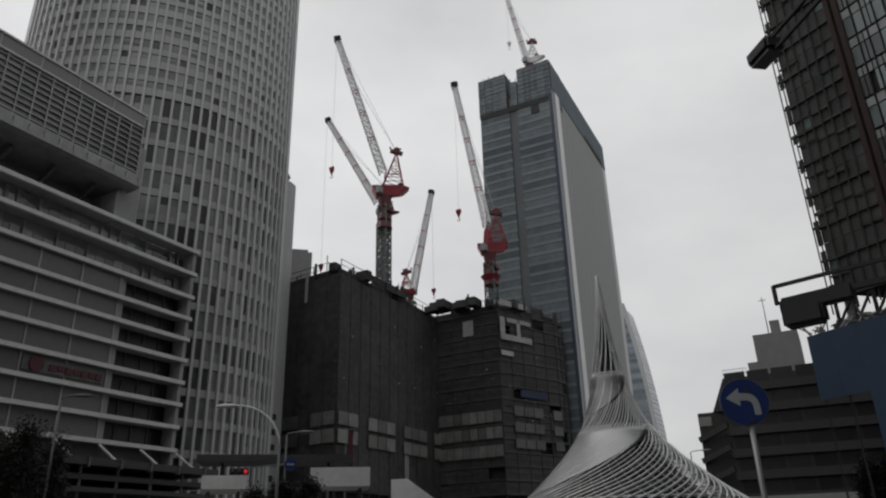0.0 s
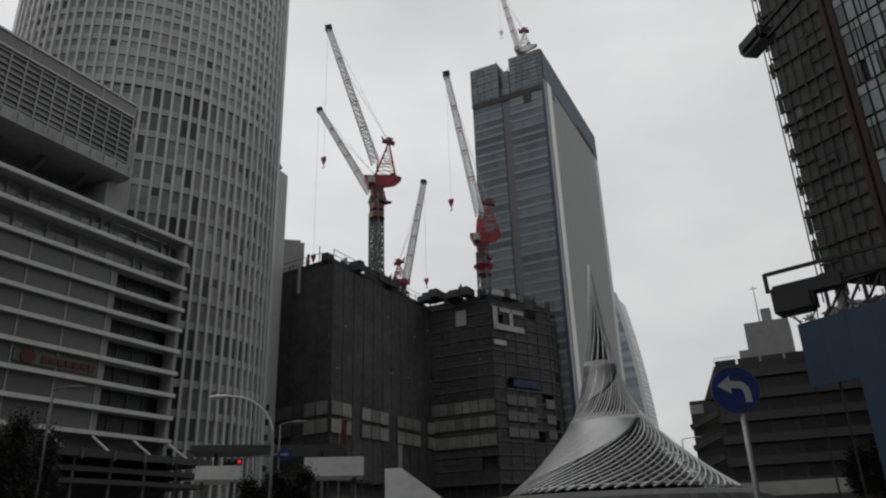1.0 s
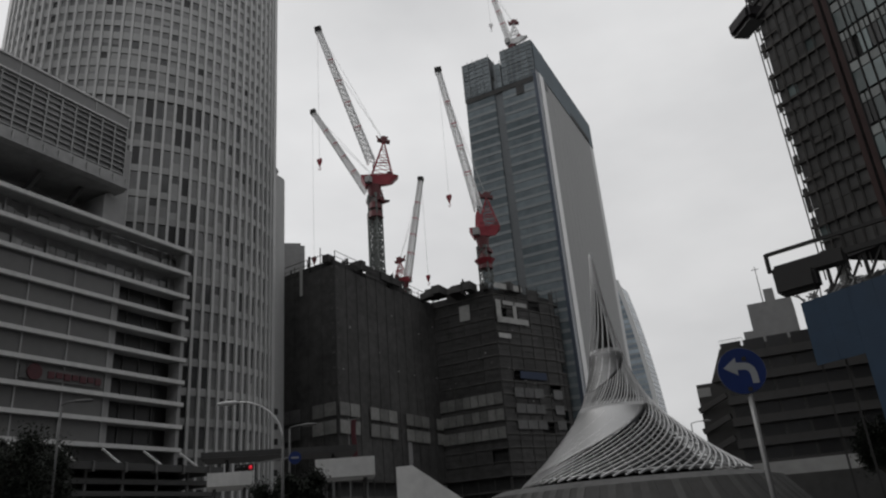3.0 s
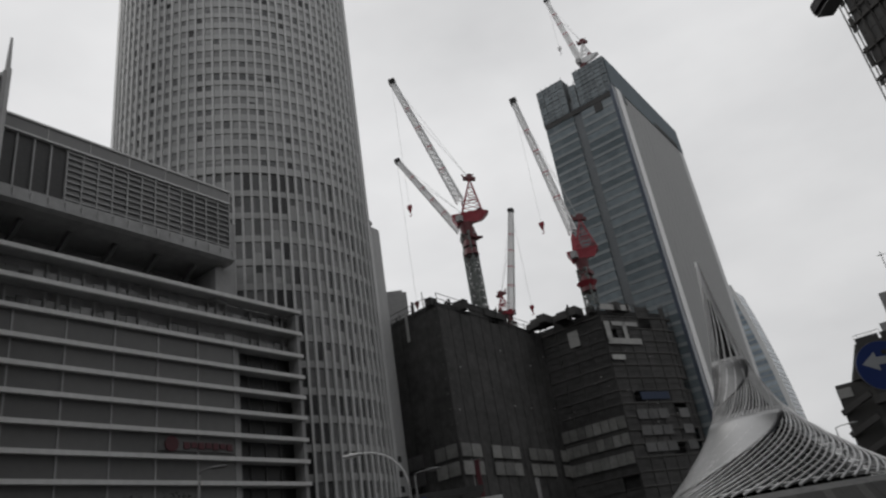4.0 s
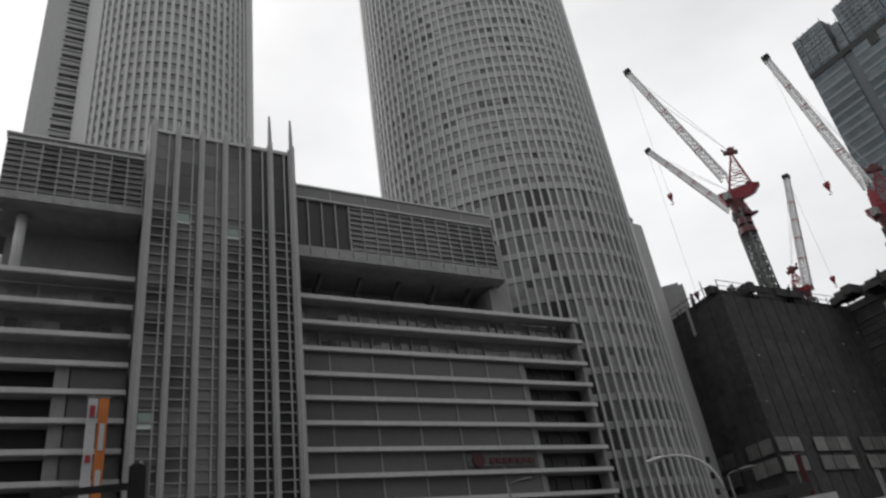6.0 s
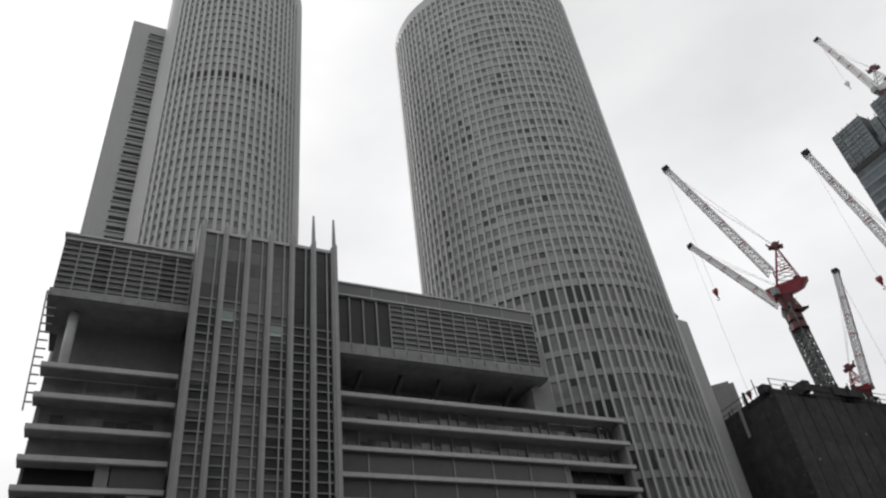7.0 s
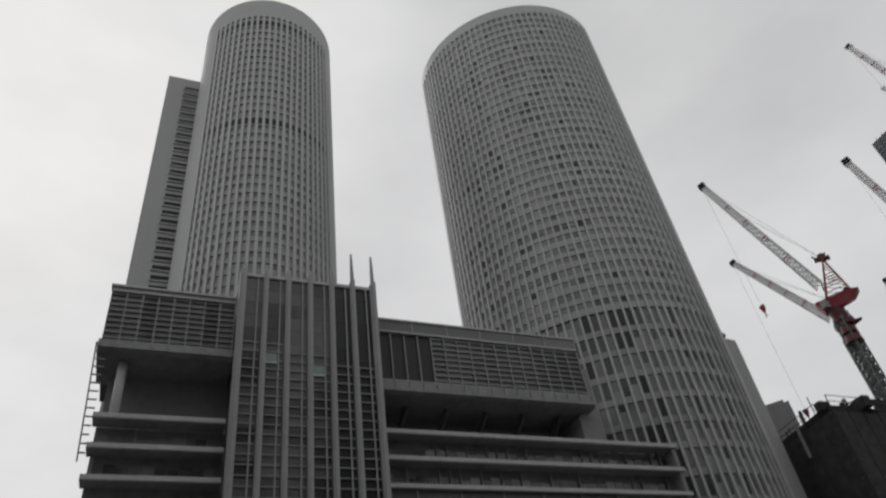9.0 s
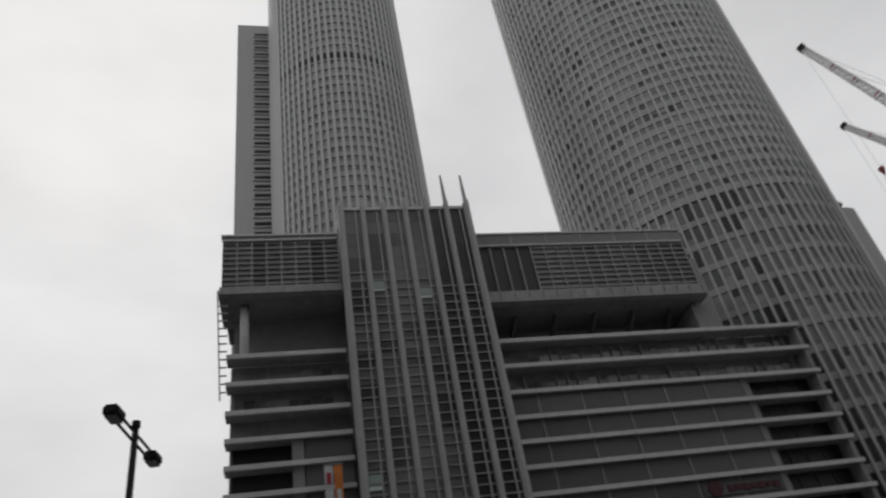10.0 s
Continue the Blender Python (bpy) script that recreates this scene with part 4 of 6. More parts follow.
def crane(label, base, pivot_z, tip, hook_z, mast_w=3.4, jib_w=2.7, rear=1.0, body=M_RED, scale=1.0, root_at=(3.0, 3.0), apex_at=(-2.8, 15.5), house=0.0):
    """A luffing tower crane: lattice mast, slewing body, A-frame, banded jib, rope and hook."""
    ob = thing("tower_crane", label, "crane", "tower cranes")
    base, tip = Vector(base), Vector(tip)
    top = Vector((base.x, base.y, pivot_z))
    away = Vector((tip.x - base.x, tip.y - base.y, 0)).normalized()
    side = Vector((-away.y, away.x, 0))
    bm = bmesh.new()
    lattice(bm, base, top - Vector((0, 0, 3)), mast_w, mast_w, max(3, int((pivot_z - base.z) / 2.8)), 0.42)
    part("mast", bm, M_MAST, ob, "grey-green lattice mast")
    bm = bmesh.new()
    for z, r in ((-9.5, 2.5), (-6.5, 2.2)):
        bmesh.ops.create_cone(bm, cap_ends=True, segments=12, radius1=r * scale, radius2=r * 0.8 * scale, depth=2.6, matrix=Matrix.Translation(top + Vector((0, 0, z * scale))))
    box(bm, top.x - 1.6, top.x + 2.6 * scale, top.y - 1.6, top.y + 1.6, top.z - 5.2 * scale, top.z - 4.0 * scale)
    part("climbing_collar", bm, M_DARKRED, ob, "dark climbing frame collar")
    bm = bmesh.new()
    bmesh.ops.create_cone(bm, cap_ends=True, segments=16, radius1=1.7 * scale, radius2=2.3 * scale, depth=4.0 * scale, matrix=Matrix.Translation(top + Vector((0, 0, -1.5 * scale))))
    part("slewing_ring", bm, M_DARKRED, ob)
    # turntable deck with tapering tail
    bm = bmesh.new()
    u, d = away, side
    deck = [u * 3.6 - d * 2.0, u * 3.6 + d * 2.0, -u * 5.5 + d * 2.2, -u * 8.5 * rear + d * 1.2, -u * 8.5 * rear - d * 1.2, -u * 5.5 - d * 2.2]
    lo = [bm.verts.new(top + v * scale * (0.85 if k > 1 else 0.75) + Vector((0, 0, 0.3 if k < 3 else 1.8))) for k, v in enumerate(deck)]
    hi = [bm.verts.new(top + v * scale * 1.12 + Vector((0, 0, 3.6 * scale))) for v in deck]
    for k in range(6):
        bm.faces.new((lo[k], lo[(k + 1) % 6], hi[(k + 1) % 6], hi[k]))
    bm.faces.new(lo[::-1])
    bm.faces.new(hi)
    part("turntable", bm, body, ob, "red slewing deck with counterweight tail")
    bm = bmesh.new()
    c = top + d * 2.4 * scale + u * 1.8 * scale
    box(bm, c.x - 1.0, c.x + 1.0, c.y - 1.0, c.y + 1.0, top.z + 0.8, top.z + 3.2)
    part("operator_cab", bm, M_SOFFIT, ob, "grey operator cab")
    # A-frame
    apex = top + u * apex_at[0] + Vector((0, 0, apex_at[1]))
    bm = bmesh.new()
    for s in (-1.5, 1.5):
        beam(bm, top + u * 1.2 * scale + d * s * scale + Vector((0, 0, 3.3)), apex + d * s * 0.4, 0.36)
        beam(bm, top - u * 6.2 * scale + d * s * scale + Vector((0, 0, 3.3)), apex + d * s * 0.4, 0.28)
        mid = top.lerp(apex, 0.55)
        beam(bm, mid + d * s * 0.7, mid - u * 3.0 + d * s * 0.7, 0.25)
    beam(bm, top + Vector((0, 0, 8 * scale)) - d * 1.6, top + Vector((0, 0, 8 * scale)) + d * 1.6, 0.4)
    part("a_frame", bm, body, ob, "red braced A-frame")
    bm = bmesh.new()
    for s in (-0.8, 0.8):
        bmesh.ops.create_cone(bm, cap_ends=True, segments=14, radius1=1.3, radius2=1.3, depth=0.35, matrix=Matrix.Translation(apex + d * s + Vector((0, 0, 0.4))) @ Vector((0, 0, 1)).rotation_difference(d).to_matrix().to_4x4())
    part("sheave", bm, M_DARKRED, ob, "rope sheaves")
    # machinery on the head of the A-frame, and cross ties of its legs
    bm = bmesh.new()
    for k in range(1, 5):
        t = k / 5
        for s in (-1.5, 1.5):
            fore = (top + u * 1.2 * scale + d * s * scale + Vector((0, 0, 3.3))).lerp(apex + d * s * 0.4, t)
            back = (top - u * 6.2 * scale + d * s * scale + Vector((0, 0, 3.3))).lerp(apex + d * s * 0.4, t)
            beam(bm, fore, back, 0.2)
            beam(bm, fore, (top - u * 6.2 * scale + d * s * scale + Vector((0, 0, 3.3))).lerp(apex + d * s * 0.4, t - 0.2), 0.16)
    part("a_frame_tie", bm, body, ob, "thin red cross ties")
    bm = bmesh.new()
    beam(bm, apex - u * 2.2 + Vector((0, 0, -0.6)), apex + u * 2.4 + Vector((0, 0, 0.5)), 1.5, 1.1)
    beam(bm, apex + u * 1.6, apex + u * 2.6 + Vector((0, 0, 2.2)), 0.5, 0.5)
    beam(bm, apex - u * 0.6, apex - u * 1.6 + Vector((0, 0, 1.8)), 0.4, 0.4)
    part("head_platform", bm, M_DARKRED, ob, "dark red head platform")
    if house:
        bm = bmesh.new()
        c = top + u * 0.4 + Vector((0, 0, 3.0))
        prof = [(-1.9, 0), (1.8, 0), (1.3, house * 0.7), (0.4, house), (-1.2, house * 0.6)]
        sides = [[bm.verts.new(c + u * a + d * s + Vector((0, 0, b))) for a, b in prof] for s in (-1.3, 1.3)]
        for k in range(5):
            bm.faces.new((sides[0][k], sides[0][(k + 1) % 5], sides[1][(k + 1) % 5], sides[1][k]))
        bm.faces.new(sides[0][::-1])
        bm.faces.new(sides[1])
        part("machinery_house", bm, body, ob, "tall red machinery house")
        bm = bmesh.new()
        c = top - Vector((0, 0, 9.0))
        bmesh.ops.create_cone(bm, cap_ends=True, segments=10, radius1=2.0, radius2=3.6, depth=2.2, matrix=Matrix.Translation(c))
        part("climbing_platform", bm, body, ob, "flared red climbing platform")
    # winch
    bm = bmesh.new()
    tube(bm, [top - u * 5 * scale - d * 1.6 + Vector((0, 0, 4.3 * scale)), top - u * 5 * scale + d * 1.6 + Vector((0, 0, 4.3 * scale))], [1.0, 1.0], 12)
    part("winch", bm, M_DARKRED, ob)
    # jib
    root = top + u * root_at[0] + Vector((0, 0, root_at[1]))
    bm = bmesh.new()
    lattice(bm, root, root.lerp(tip, 0.97), jib_w, jib_w * 0.66, 24, 0.42)
    axis = (tip - root).normalized()
    jib = part("jib", bm, M_JIB, ob, "white lattice jib")
    for t in (0.24, 0.42, 0.58, 0.74):
        bm = bmesh.new()
        w = lerp(jib_w, jib_w * 0.62, t) + 0.15
        c = root.lerp(tip, t)
        vv = side.cross(axis)
        for s in (-1, 1):
            beam(bm, c + side * w / 2 + vv * s * w / 2, c - side * w / 2 + vv * s * w / 2, 0.42)
            beam(bm, c + side * s * w / 2 + vv * w / 2, c + side * s * w / 2 - vv * w / 2, 0.42)
        part("marker_band", bm, M_PINK, jib, "faded red marker band")
    bm = bmesh.new()
    lattice(bm, root.lerp(tip, 0.965), tip, jib_w * 0.7, jib_w * 0.75, 2, 0.6)
    box(bm, tip.x - 0.6, tip.x + 0.6, tip.y - 0.6, tip.y + 0.6, tip.z - 0.8, tip.z + 0.5)
    part("jib_head", bm, M_DARKSTEEL, ob, "dark jib head with sheaves")
    bm = bmesh.new()
    for s in (-0.5, 0.5):
        beam(bm, apex + d * s, root.lerp(tip, 0.72) + d * s + Vector((0, 0, 0.8)), 0.06)
        beam(bm, apex + d * s * 0.5, tip + d * s * 0.5, 0.045)
    part("luffing_rope", bm, M_STEEL, ob)
    bm = bmesh.new()
    for s in (-0.35, 0.35):
        beam(bm, tip + d * s, Vector((tip.x, tip.y, hook_z + 2)) + d * s, 0.04)
    part("hoist_rope", bm, M_STEEL, ob)
    bm = bmesh.new()
    h = Vector((tip.x, tip.y, hook_z))
    bmesh.ops.create_cone(bm, cap_ends=True, segments=10, radius1=0.15, radius2=0.95, depth=2.2, matrix=Matrix.Translation(h))
    box(bm, h.x - 0.9, h.x + 0.9, h.y - 0.4, h.y + 0.4, h.z + 1.1, h.z + 2.2)
    tube(bm, [h + Vector((0, 0, -1.0)), h + Vector((0.3, 0.3, -1.8)), h + Vector((0, 0, -2.4)), h + Vector((-0.4, -0.4, -2.0))], [0.16] * 4, 6)
    part("hook_block", bm, body, ob, "red hook block")
    return ob


crane("white and red luffing crane with its jib raised", bearing(32.75, 235, 78), 119, bearing(37.5, 235, 190.0), 129, scale=1.15, rear=0.82, root_at=(0.6, 10.5), apex_at=(-4.4, 19.5))
crane("white and red luffing crane with a lower jib", bearing(32.9, 262, 78), 124, bearing(38.08, 262, 169.0), 101, jib_w=2.4, scale=0.7, body=M_DARKRED, root_at=(2.2, 6.6), apex_at=(-2.0, 12.0))
crane("white and red luffing crane at the corner of the block", bearing(23.65, 232, 78), 94.5, bearing(26.2, 232, 166.8), 110.5, scale=1.05, rear=0.62, root_at=(0.4, 11.5), apex_at=(-3.0, 16.0), house=8.0)
crane("white and red luffing crane far behind the block", bearing(30.5, 300, 0), 104, bearing(28.55, 298, 154.4), 104, jib_w=2.7, scale=0.7, root_at=(1.0, 2.0), apex_at=(-2.0, 10.8))
crane("pale luffing crane on top of the glass tower", bearing(18.9, 280, 190), 208, bearing(20.67, 282, 254), 222, jib_w=2.6, scale=0.8, body=M_WHITE, root_at=(1.0, 3.0), apex_at=(-2.2, 12.4))

# ---- glass office tower behind ----
jp = thing("glass_office_tower", "tall blue-grey glass office tower with a white side", "skyscraper")
JX0, JX1, JY0, JY1 = -111.3, -77.4, 252.0, 338.0
bm = bmesh.new()
prism(bm, [(JX0 + 0.6, JY0 + 0.6), (JX1 - 0.6, JY0 + 0.6), (JX1 - 2.1, JY1 - 0.3), (JX0 + 0.6, JY1 - 0.3)], 0, 186)
part("core", bm, M_CORE, jp)
for k in range(42):
    z0 = 6 + k * 4.1
    for x0, x1 in ((JX0, -97.4), (-93.6, JX1 - 1.4)):
        bm = bmesh.new()
        box(bm, x0, x1, JY0, JY0 + 0.3, z0, z0 + 2.75)
        part("window_band", bm, M_JPGLASS, jp)
        bm = bmesh.new()
        box(bm, x0, x1, JY0 - 0.12, JY0 + 0.3, z0 + 2.76, z0 + 4.09)
        part("spandrel", bm, M_JPSPAN, jp)
bm = bmesh.new()
box(bm, -97.35, -93.65, JY0 + 0.35, JY0 + 0.55, 0, 184)
part("recess_strip", bm, M_JPDARK, jp, "dark vertical recess")
bm = bmesh.new()
box(bm, JX1 - 1.35, JX1 - 0.25, JY0 - 0.25, JY0 + 0.5, 0, 182)
part("corner_strip", bm, M_JPNAVY, jp, "dark corner strip")
bm = bmesh.new()
box(bm, JX1 - 0.2, JX1 + 0.06, JY0 - 0.25, JY0 + 3.4, 0, 182.4)
part("corner_strip", bm, M_JPNAVY, jp, "dark corner strip")
bm = bmesh.new()
box(bm, JX1 - 0.4, JX1 + 0.3, JY0 + 3.5, JY0 + 8.6, 0, 182.4)
part("corner_post", bm, M_WHITE, jp, "bright white corner edge")
for k in range(14):
    y0, y1 = lerp(JY0 + 1.5, JY1, k / 14), lerp(JY0 + 1.5, JY1, (k + 1) / 14)
    bm = bmesh.new()
    xa, xb = lerp(JX1, JX1 - 1.5, k / 14), lerp(JX1, JX1 - 1.5, (k + 1) / 14)
    prism(bm, [(xa - 0.5, y0 + 0.04), (xa, y0 + 0.04), (xb, y1 - 0.04), (xb - 0.5, y1 - 0.04)], 0, 182.6)
    part("wall_panel", bm, M_JPWHITE if k == 13 else M_JPGREY, jp)
bm = bmesh.new()
prism(bm, [(JX1 - 1.0, JY0 + 0.05), (JX1 + 0.25, JY0 + 0.05), (JX1 - 1.25, JY1 - 0.5), (JX1 - 2.5, JY1 - 0.5)], 182.7, 196.9)
part("side_crown", bm, M_JPCROWN, jp, "blue-grey glass crown band")
bm = bmesh.new()
prism(bm, [(JX1 - 1.8, 300), (JX1 - 0.55, 300), (JX1 - 0.95, 330), (JX1 - 2.2, 330)], 182.9, 185.2)
part("crown_opening", bm, M_CORE, jp)
for x0, x1, z1 in ((JX0 - 0.4, -98.2, 197.6), (-96.4, -93.2, 192.0), (-92.8, JX1, 197.6)):
    n = max(1, round((x1 - x0) / 3.2))
    for i in range(n):
        for k in range(4):
            p, q = lerp(x0, x1, i / n), lerp(x0, x1, (i + 1) / n)
            a, b = lerp(179.5, z1, k / 4), lerp(179.5, z1, (k + 1) / 4)
            bm = bmesh.new()
            box(bm, p + 0.1, q - 0.1, JY0 - 0.2, JY0, a + 0.1, b - 0.1)
            part("crown_pane", bm, M_JPGLASS, jp)
    bm = bmesh.new()
    box(bm, x0, x1, JY0 + 0.05, JY0 + 14, 178, z1 - 0.3)
    part("crown_frame", bm, M_JPDARK, jp)
# scaffold stubs that stand over the open crown
rnd = random.Random(21)
for k in range(14):
    x = lerp(JX0, JX1 - 0.4, k / 13)
    bm = bmesh.new()
    beam(bm, (x, JY0 - 0.3, 180.0), (x, JY0 - 0.3, (193.0 if -97.5 < x < -93.0 else 198.0) + rnd.uniform(-0.6, 1.0)), 0.22)
    part("crown_pole", bm, M_JPSPAN, jp)
for k in range(9):
    for x0, x1 in ((JX0, -98.4), (-92.6, JX1 - 0.3)):
        bm = bmesh.new()
        z = 180.6 + k * 2.1
        beam(bm, (x0, JY0 - 0.34, z), (x1, JY0 - 0.34, z + rnd.uniform(-0.1, 0.1)), 0.16)
        part("crown_ledger", bm, M_JPSPAN, jp)
bm = bmesh.new()
box(bm, JX0 + 0.3, JX1 - 1.5, JY0 - 0.3, JY0 + 0.5, 177.0, 179.3)
box(bm, -87.2, -83.6, JY0 - 0.4, JY0 + 0.5, 172.6, 176.9)
part("dark_band", bm, M_CORE, jp, "dark open floor under the crown")

# ---- distant curved glass tower ----
luc = thing("curved_glass_tower", "distant blue glass tower with a curved edge", "skyscraper")
LY = 548.0


def luc_right(z):
    """The bowed edge: nearly upright at the foot, leaning in towards the top."""
    return -111.5 - 16.0 * max(0.0, (z / 178.0)) ** 2.4


for k in range(44):
    z0, z1 = k * 4.0, k * 4.0 + 4.0
    for a, b, mat, nm in ((0.0, 2.7, M_LUCENT, "window_band"), (2.7, 4.0, M_JPSPAN, "spandrel")):
        bm = bmesh.new()
        r0, r1 = luc_right(z0 + a), luc_right(z0 + b)
        v = [bm.verts.new(c) for c in ((-160, LY, z0 + a), (r0 - 2.2, LY, z0 + a), (r1 - 2.2, LY, z0 + b), (-160, LY, z0 + b), (-160, LY + 40, z0 + a), (r0 - 2.2, LY + 40, z0 + a), (r1 - 2.2, LY + 40, z0 + b), (-160, LY + 40, z0 + b))]
        for f in ((0, 1, 2, 3), (5, 4, 7, 6), (1, 5, 6, 2), (4, 0, 3, 7), (3, 2, 6, 7), (4, 5, 1, 0)):
            bm.faces.new([v[i] for i in f])
        part(nm, bm, mat, luc)
    bm = bmesh.new()
    beam(bm, (luc_right(z0) - 1.0, LY + 1, z0), (luc_right(z1) - 1.0, LY + 1, z1), 2.2, 3.0)
    part("edge_fin", bm, M_JPWHITE, luc, "pale bowed edge")

# ---- tower block at the crossing, half clad ----
dn = thing("corner_block", "unfinished dark corner block with scaffold and green glass", "construction site")
DA, DD = Vector((3.1, 80.0)), Vector((0.82, -0.572))
DN = Vector((-0.572, -0.82))


def dn_at(s, out=0.0):
    p = DA + DD * s + DN * out
    return p.x, p.y


bm = bmesh.new()
prism(bm, [dn_at(0.3, -0.4), dn_at(7.4, -0.4), dn_at(7.4, -12), dn_at(2.5, -12)], 24, 150)
prism(bm, [dn_at(7.4, -0.3), dn_at(46, -0.3), dn_at(46, -30), dn_at(8, -30)], 15, 150)
part("core", bm, M_CORE, dn)
M_GRID = material("brown_grey_scaffold_board", (0.043, 0.04, 0.037), 0.75, vary=0.4, grain=0.8, coarse=0.2, per_object=0.4)
M_DNSPAN = material("grey_green_spandrel_glass", (0.2, 0.215, 0.21), 0.25, vary=0.15, per_object=0.2)
rnd = random.Random(3)
for k in range(34):
    z0 = 24 + k * 3.7
    bm = bmesh.new()
    beam(bm, (*dn_at(-0.5, 0.2), z0), (*dn_at(6.7, 0.2), z0), 0.4, 0.3)
    part("floor_edge", bm, M_GRID, dn)
    for c in range(3):
        if rnd.random() < 0.6:
            bm = bmesh.new()
            zm = z0 + rnd.uniform(1.2, 2.4)
            beam(bm, (*dn_at(c * 2.24, 0.3), zm), (*dn_at(c * 2.24 + 2.24, 0.3), zm), 0.12, rnd.uniform(0.1, 0.4))
            part("scaffold_ledger", bm, M_GRID, dn)
    for c in range(6):
        for half in range(2):
            a, b = dn_at(c * 1.12 + 0.04, 0.05), dn_at(c * 1.12 + 1.08, 0.05)
            zm = z0 + 0.2 + half * 1.72
            bm = bmesh.new()
            beam(bm, (*a, zm + 0.83), (*b, zm + 0.83), 0.1, 1.66)
            part("scaffold_sheet", bm, M_DNGLASS if rnd.random() < 0.03 else M_MESH, dn)
    # the netted outer edge, torn open here and there
    low, high = rnd.uniform(0.3, 1.2), rnd.uniform(1.6, 3.0)
    for za, zb in ((0.2, low), (high, 3.5)):
        bm = bmesh.new()
        beam(bm, (*dn_at(-0.5, 0.2), z0 + (za + zb) / 2), (*dn_at(0.05, 0.2), z0 + (za + zb) / 2), 0.1, zb - za)
        part("edge_netting", bm, M_MESH, dn)
for s in (-0.55, 0.0, 1.12, 2.24, 3.36, 4.48, 5.6):
    bm = bmesh.new()
    beam(bm, (*dn_at(s, 0.45), 22), (*dn_at(s, 0.45), 150), 0.14)
    part("scaffold_pole", bm, M_GRID, dn)
bm = bmesh.new()
beam(bm, (*dn_at(7.0, 0.4), 20), (*dn_at(7.0, 0.4), 150), 0.45)
beam(bm, (*dn_at(7.7, 0.1), 20), (*dn_at(7.7, 0.1), 150), 0.5)
part("corner_column", bm, M_RUST, dn, "rust-red steel column")
# curtain wall: green panes of uneven width over pale spandrels
for k in range(34):
    z0, s = 24 + k * 3.7, 8.1
    while s < 17.5:
        w = rnd.choice((0.55, 1.1, 1.6, 1.6))
        a, b = dn_at(s + 0.07, 0.0), dn_at(s + w - 0.07, 0.0)
        if rnd.random() > 0.08:
            bm = bmesh.new()
            beam(bm, (*a, z0 + 1.35), (*b, z0 + 1.35), 0.12, 2.3)
            part("glass_pane", bm, M_RECESS if w < 0.6 else M_DNGLASS, dn)
        bm = bmesh.new()
        beam(bm, (*a, z0 + 3.12), (*b, z0 + 3.12), 0.14, 0.95)
        part("spandrel", bm, M_DNSPAN, dn)
        s += w
for c in range(10):
    bm = bmesh.new()
    beam(bm, (*dn_at(8.05 + c * 1.1, 0.14), 22), (*dn_at(8.05 + c * 1.1, 0.14), 150), 0.13)
    part("mullion", bm, M_DARKSTEEL, dn)
bm = bmesh.new()
for z in (20.6, 23.6):
    beam(bm, (*dn_at(-0.6, 0.6), z), (*dn_at(16, 0.6), z), 0.6, 0.7)
for s in range(0, 16, 2):
    beam(bm, (*dn_at(s, 0.6), 20.8), (*dn_at(s, 0.6), 23.4), 0.35)
    beam(bm, (*dn_at(s, 0.6), 20.8), (*dn_at(s + 2, 0.6), 23.4), 0.2)
part("transfer_truss", bm, M_DARKSTEEL, dn, "dark steel truss under the scaffold")
bm = bmesh.new()
beam(bm, (*dn_at(0.6, -1), 17.5), (*dn_at(0.6, -1), 24), 1.1)
part("white_column", bm, M_SCREEN, dn, "pale boxed column")

# blue hoarding in front of the block
hoard = thing("blue_hoarding", "tall dark blue sheeted hoarding round the building site", "hoarding")
HA = bearing(0.3, 62)
for i in range(14):
    s0, s1 = i * 2.0, i * 2.0 + 1.99
    z0 = 10.9 if s1 < 4.2 else 0.0
    for j in range(4):
        a, b = lerp(z0, 15.9, j / 4), lerp(z0, 15.9, (j + 1) / 4)
        p, q = HA + Vector((0.82, -0.572, 0)) * s0, HA + Vector((0.82, -0.572, 0)) * s1
        bm = bmesh.new()
        beam(bm, (p.x, p.y, (a + b) / 2), (q.x, q.y, (a + b) / 2), 0.12, b - a - 0.006)
        part("sheet", bm, M_BLUE, hoard)
for i in range(15):
    p = HA + Vector((0.82, -0.572, 0)) * (i * 2.0) + Vector((0.3, 0.42, 0))
    bm = bmesh.new()
    beam(bm, (p.x, p.y, 0), (p.x, p.y, 15.8), 0.15)
    part("support_post", bm, M_SCAF, hoard)
# sheeting and pipes piled behind its top edge
clutter = thing("site_netting", "grey netting and scaffold tubes over the hoarding", "site netting")
rnd = random.Random(8)
bm = bmesh.new()
for i in range(60):
    p = HA + Vector((0.82, -0.572, 0)) * rnd.uniform(-0.8, 12) + Vector((0.5, 0.7, 0)) * rnd.random()
    q = p + Vector((rnd.uniform(-1.6, 1.6), rnd.uniform(-1, 1), 0))
    beam(bm, (p.x, p.y, 15.6 + rnd.random() * 1.2), (q.x, q.y, 15.8 + rnd.random() * 1.4), 0.09)
part("netting_tube", bm, M_STEEL, clutter)

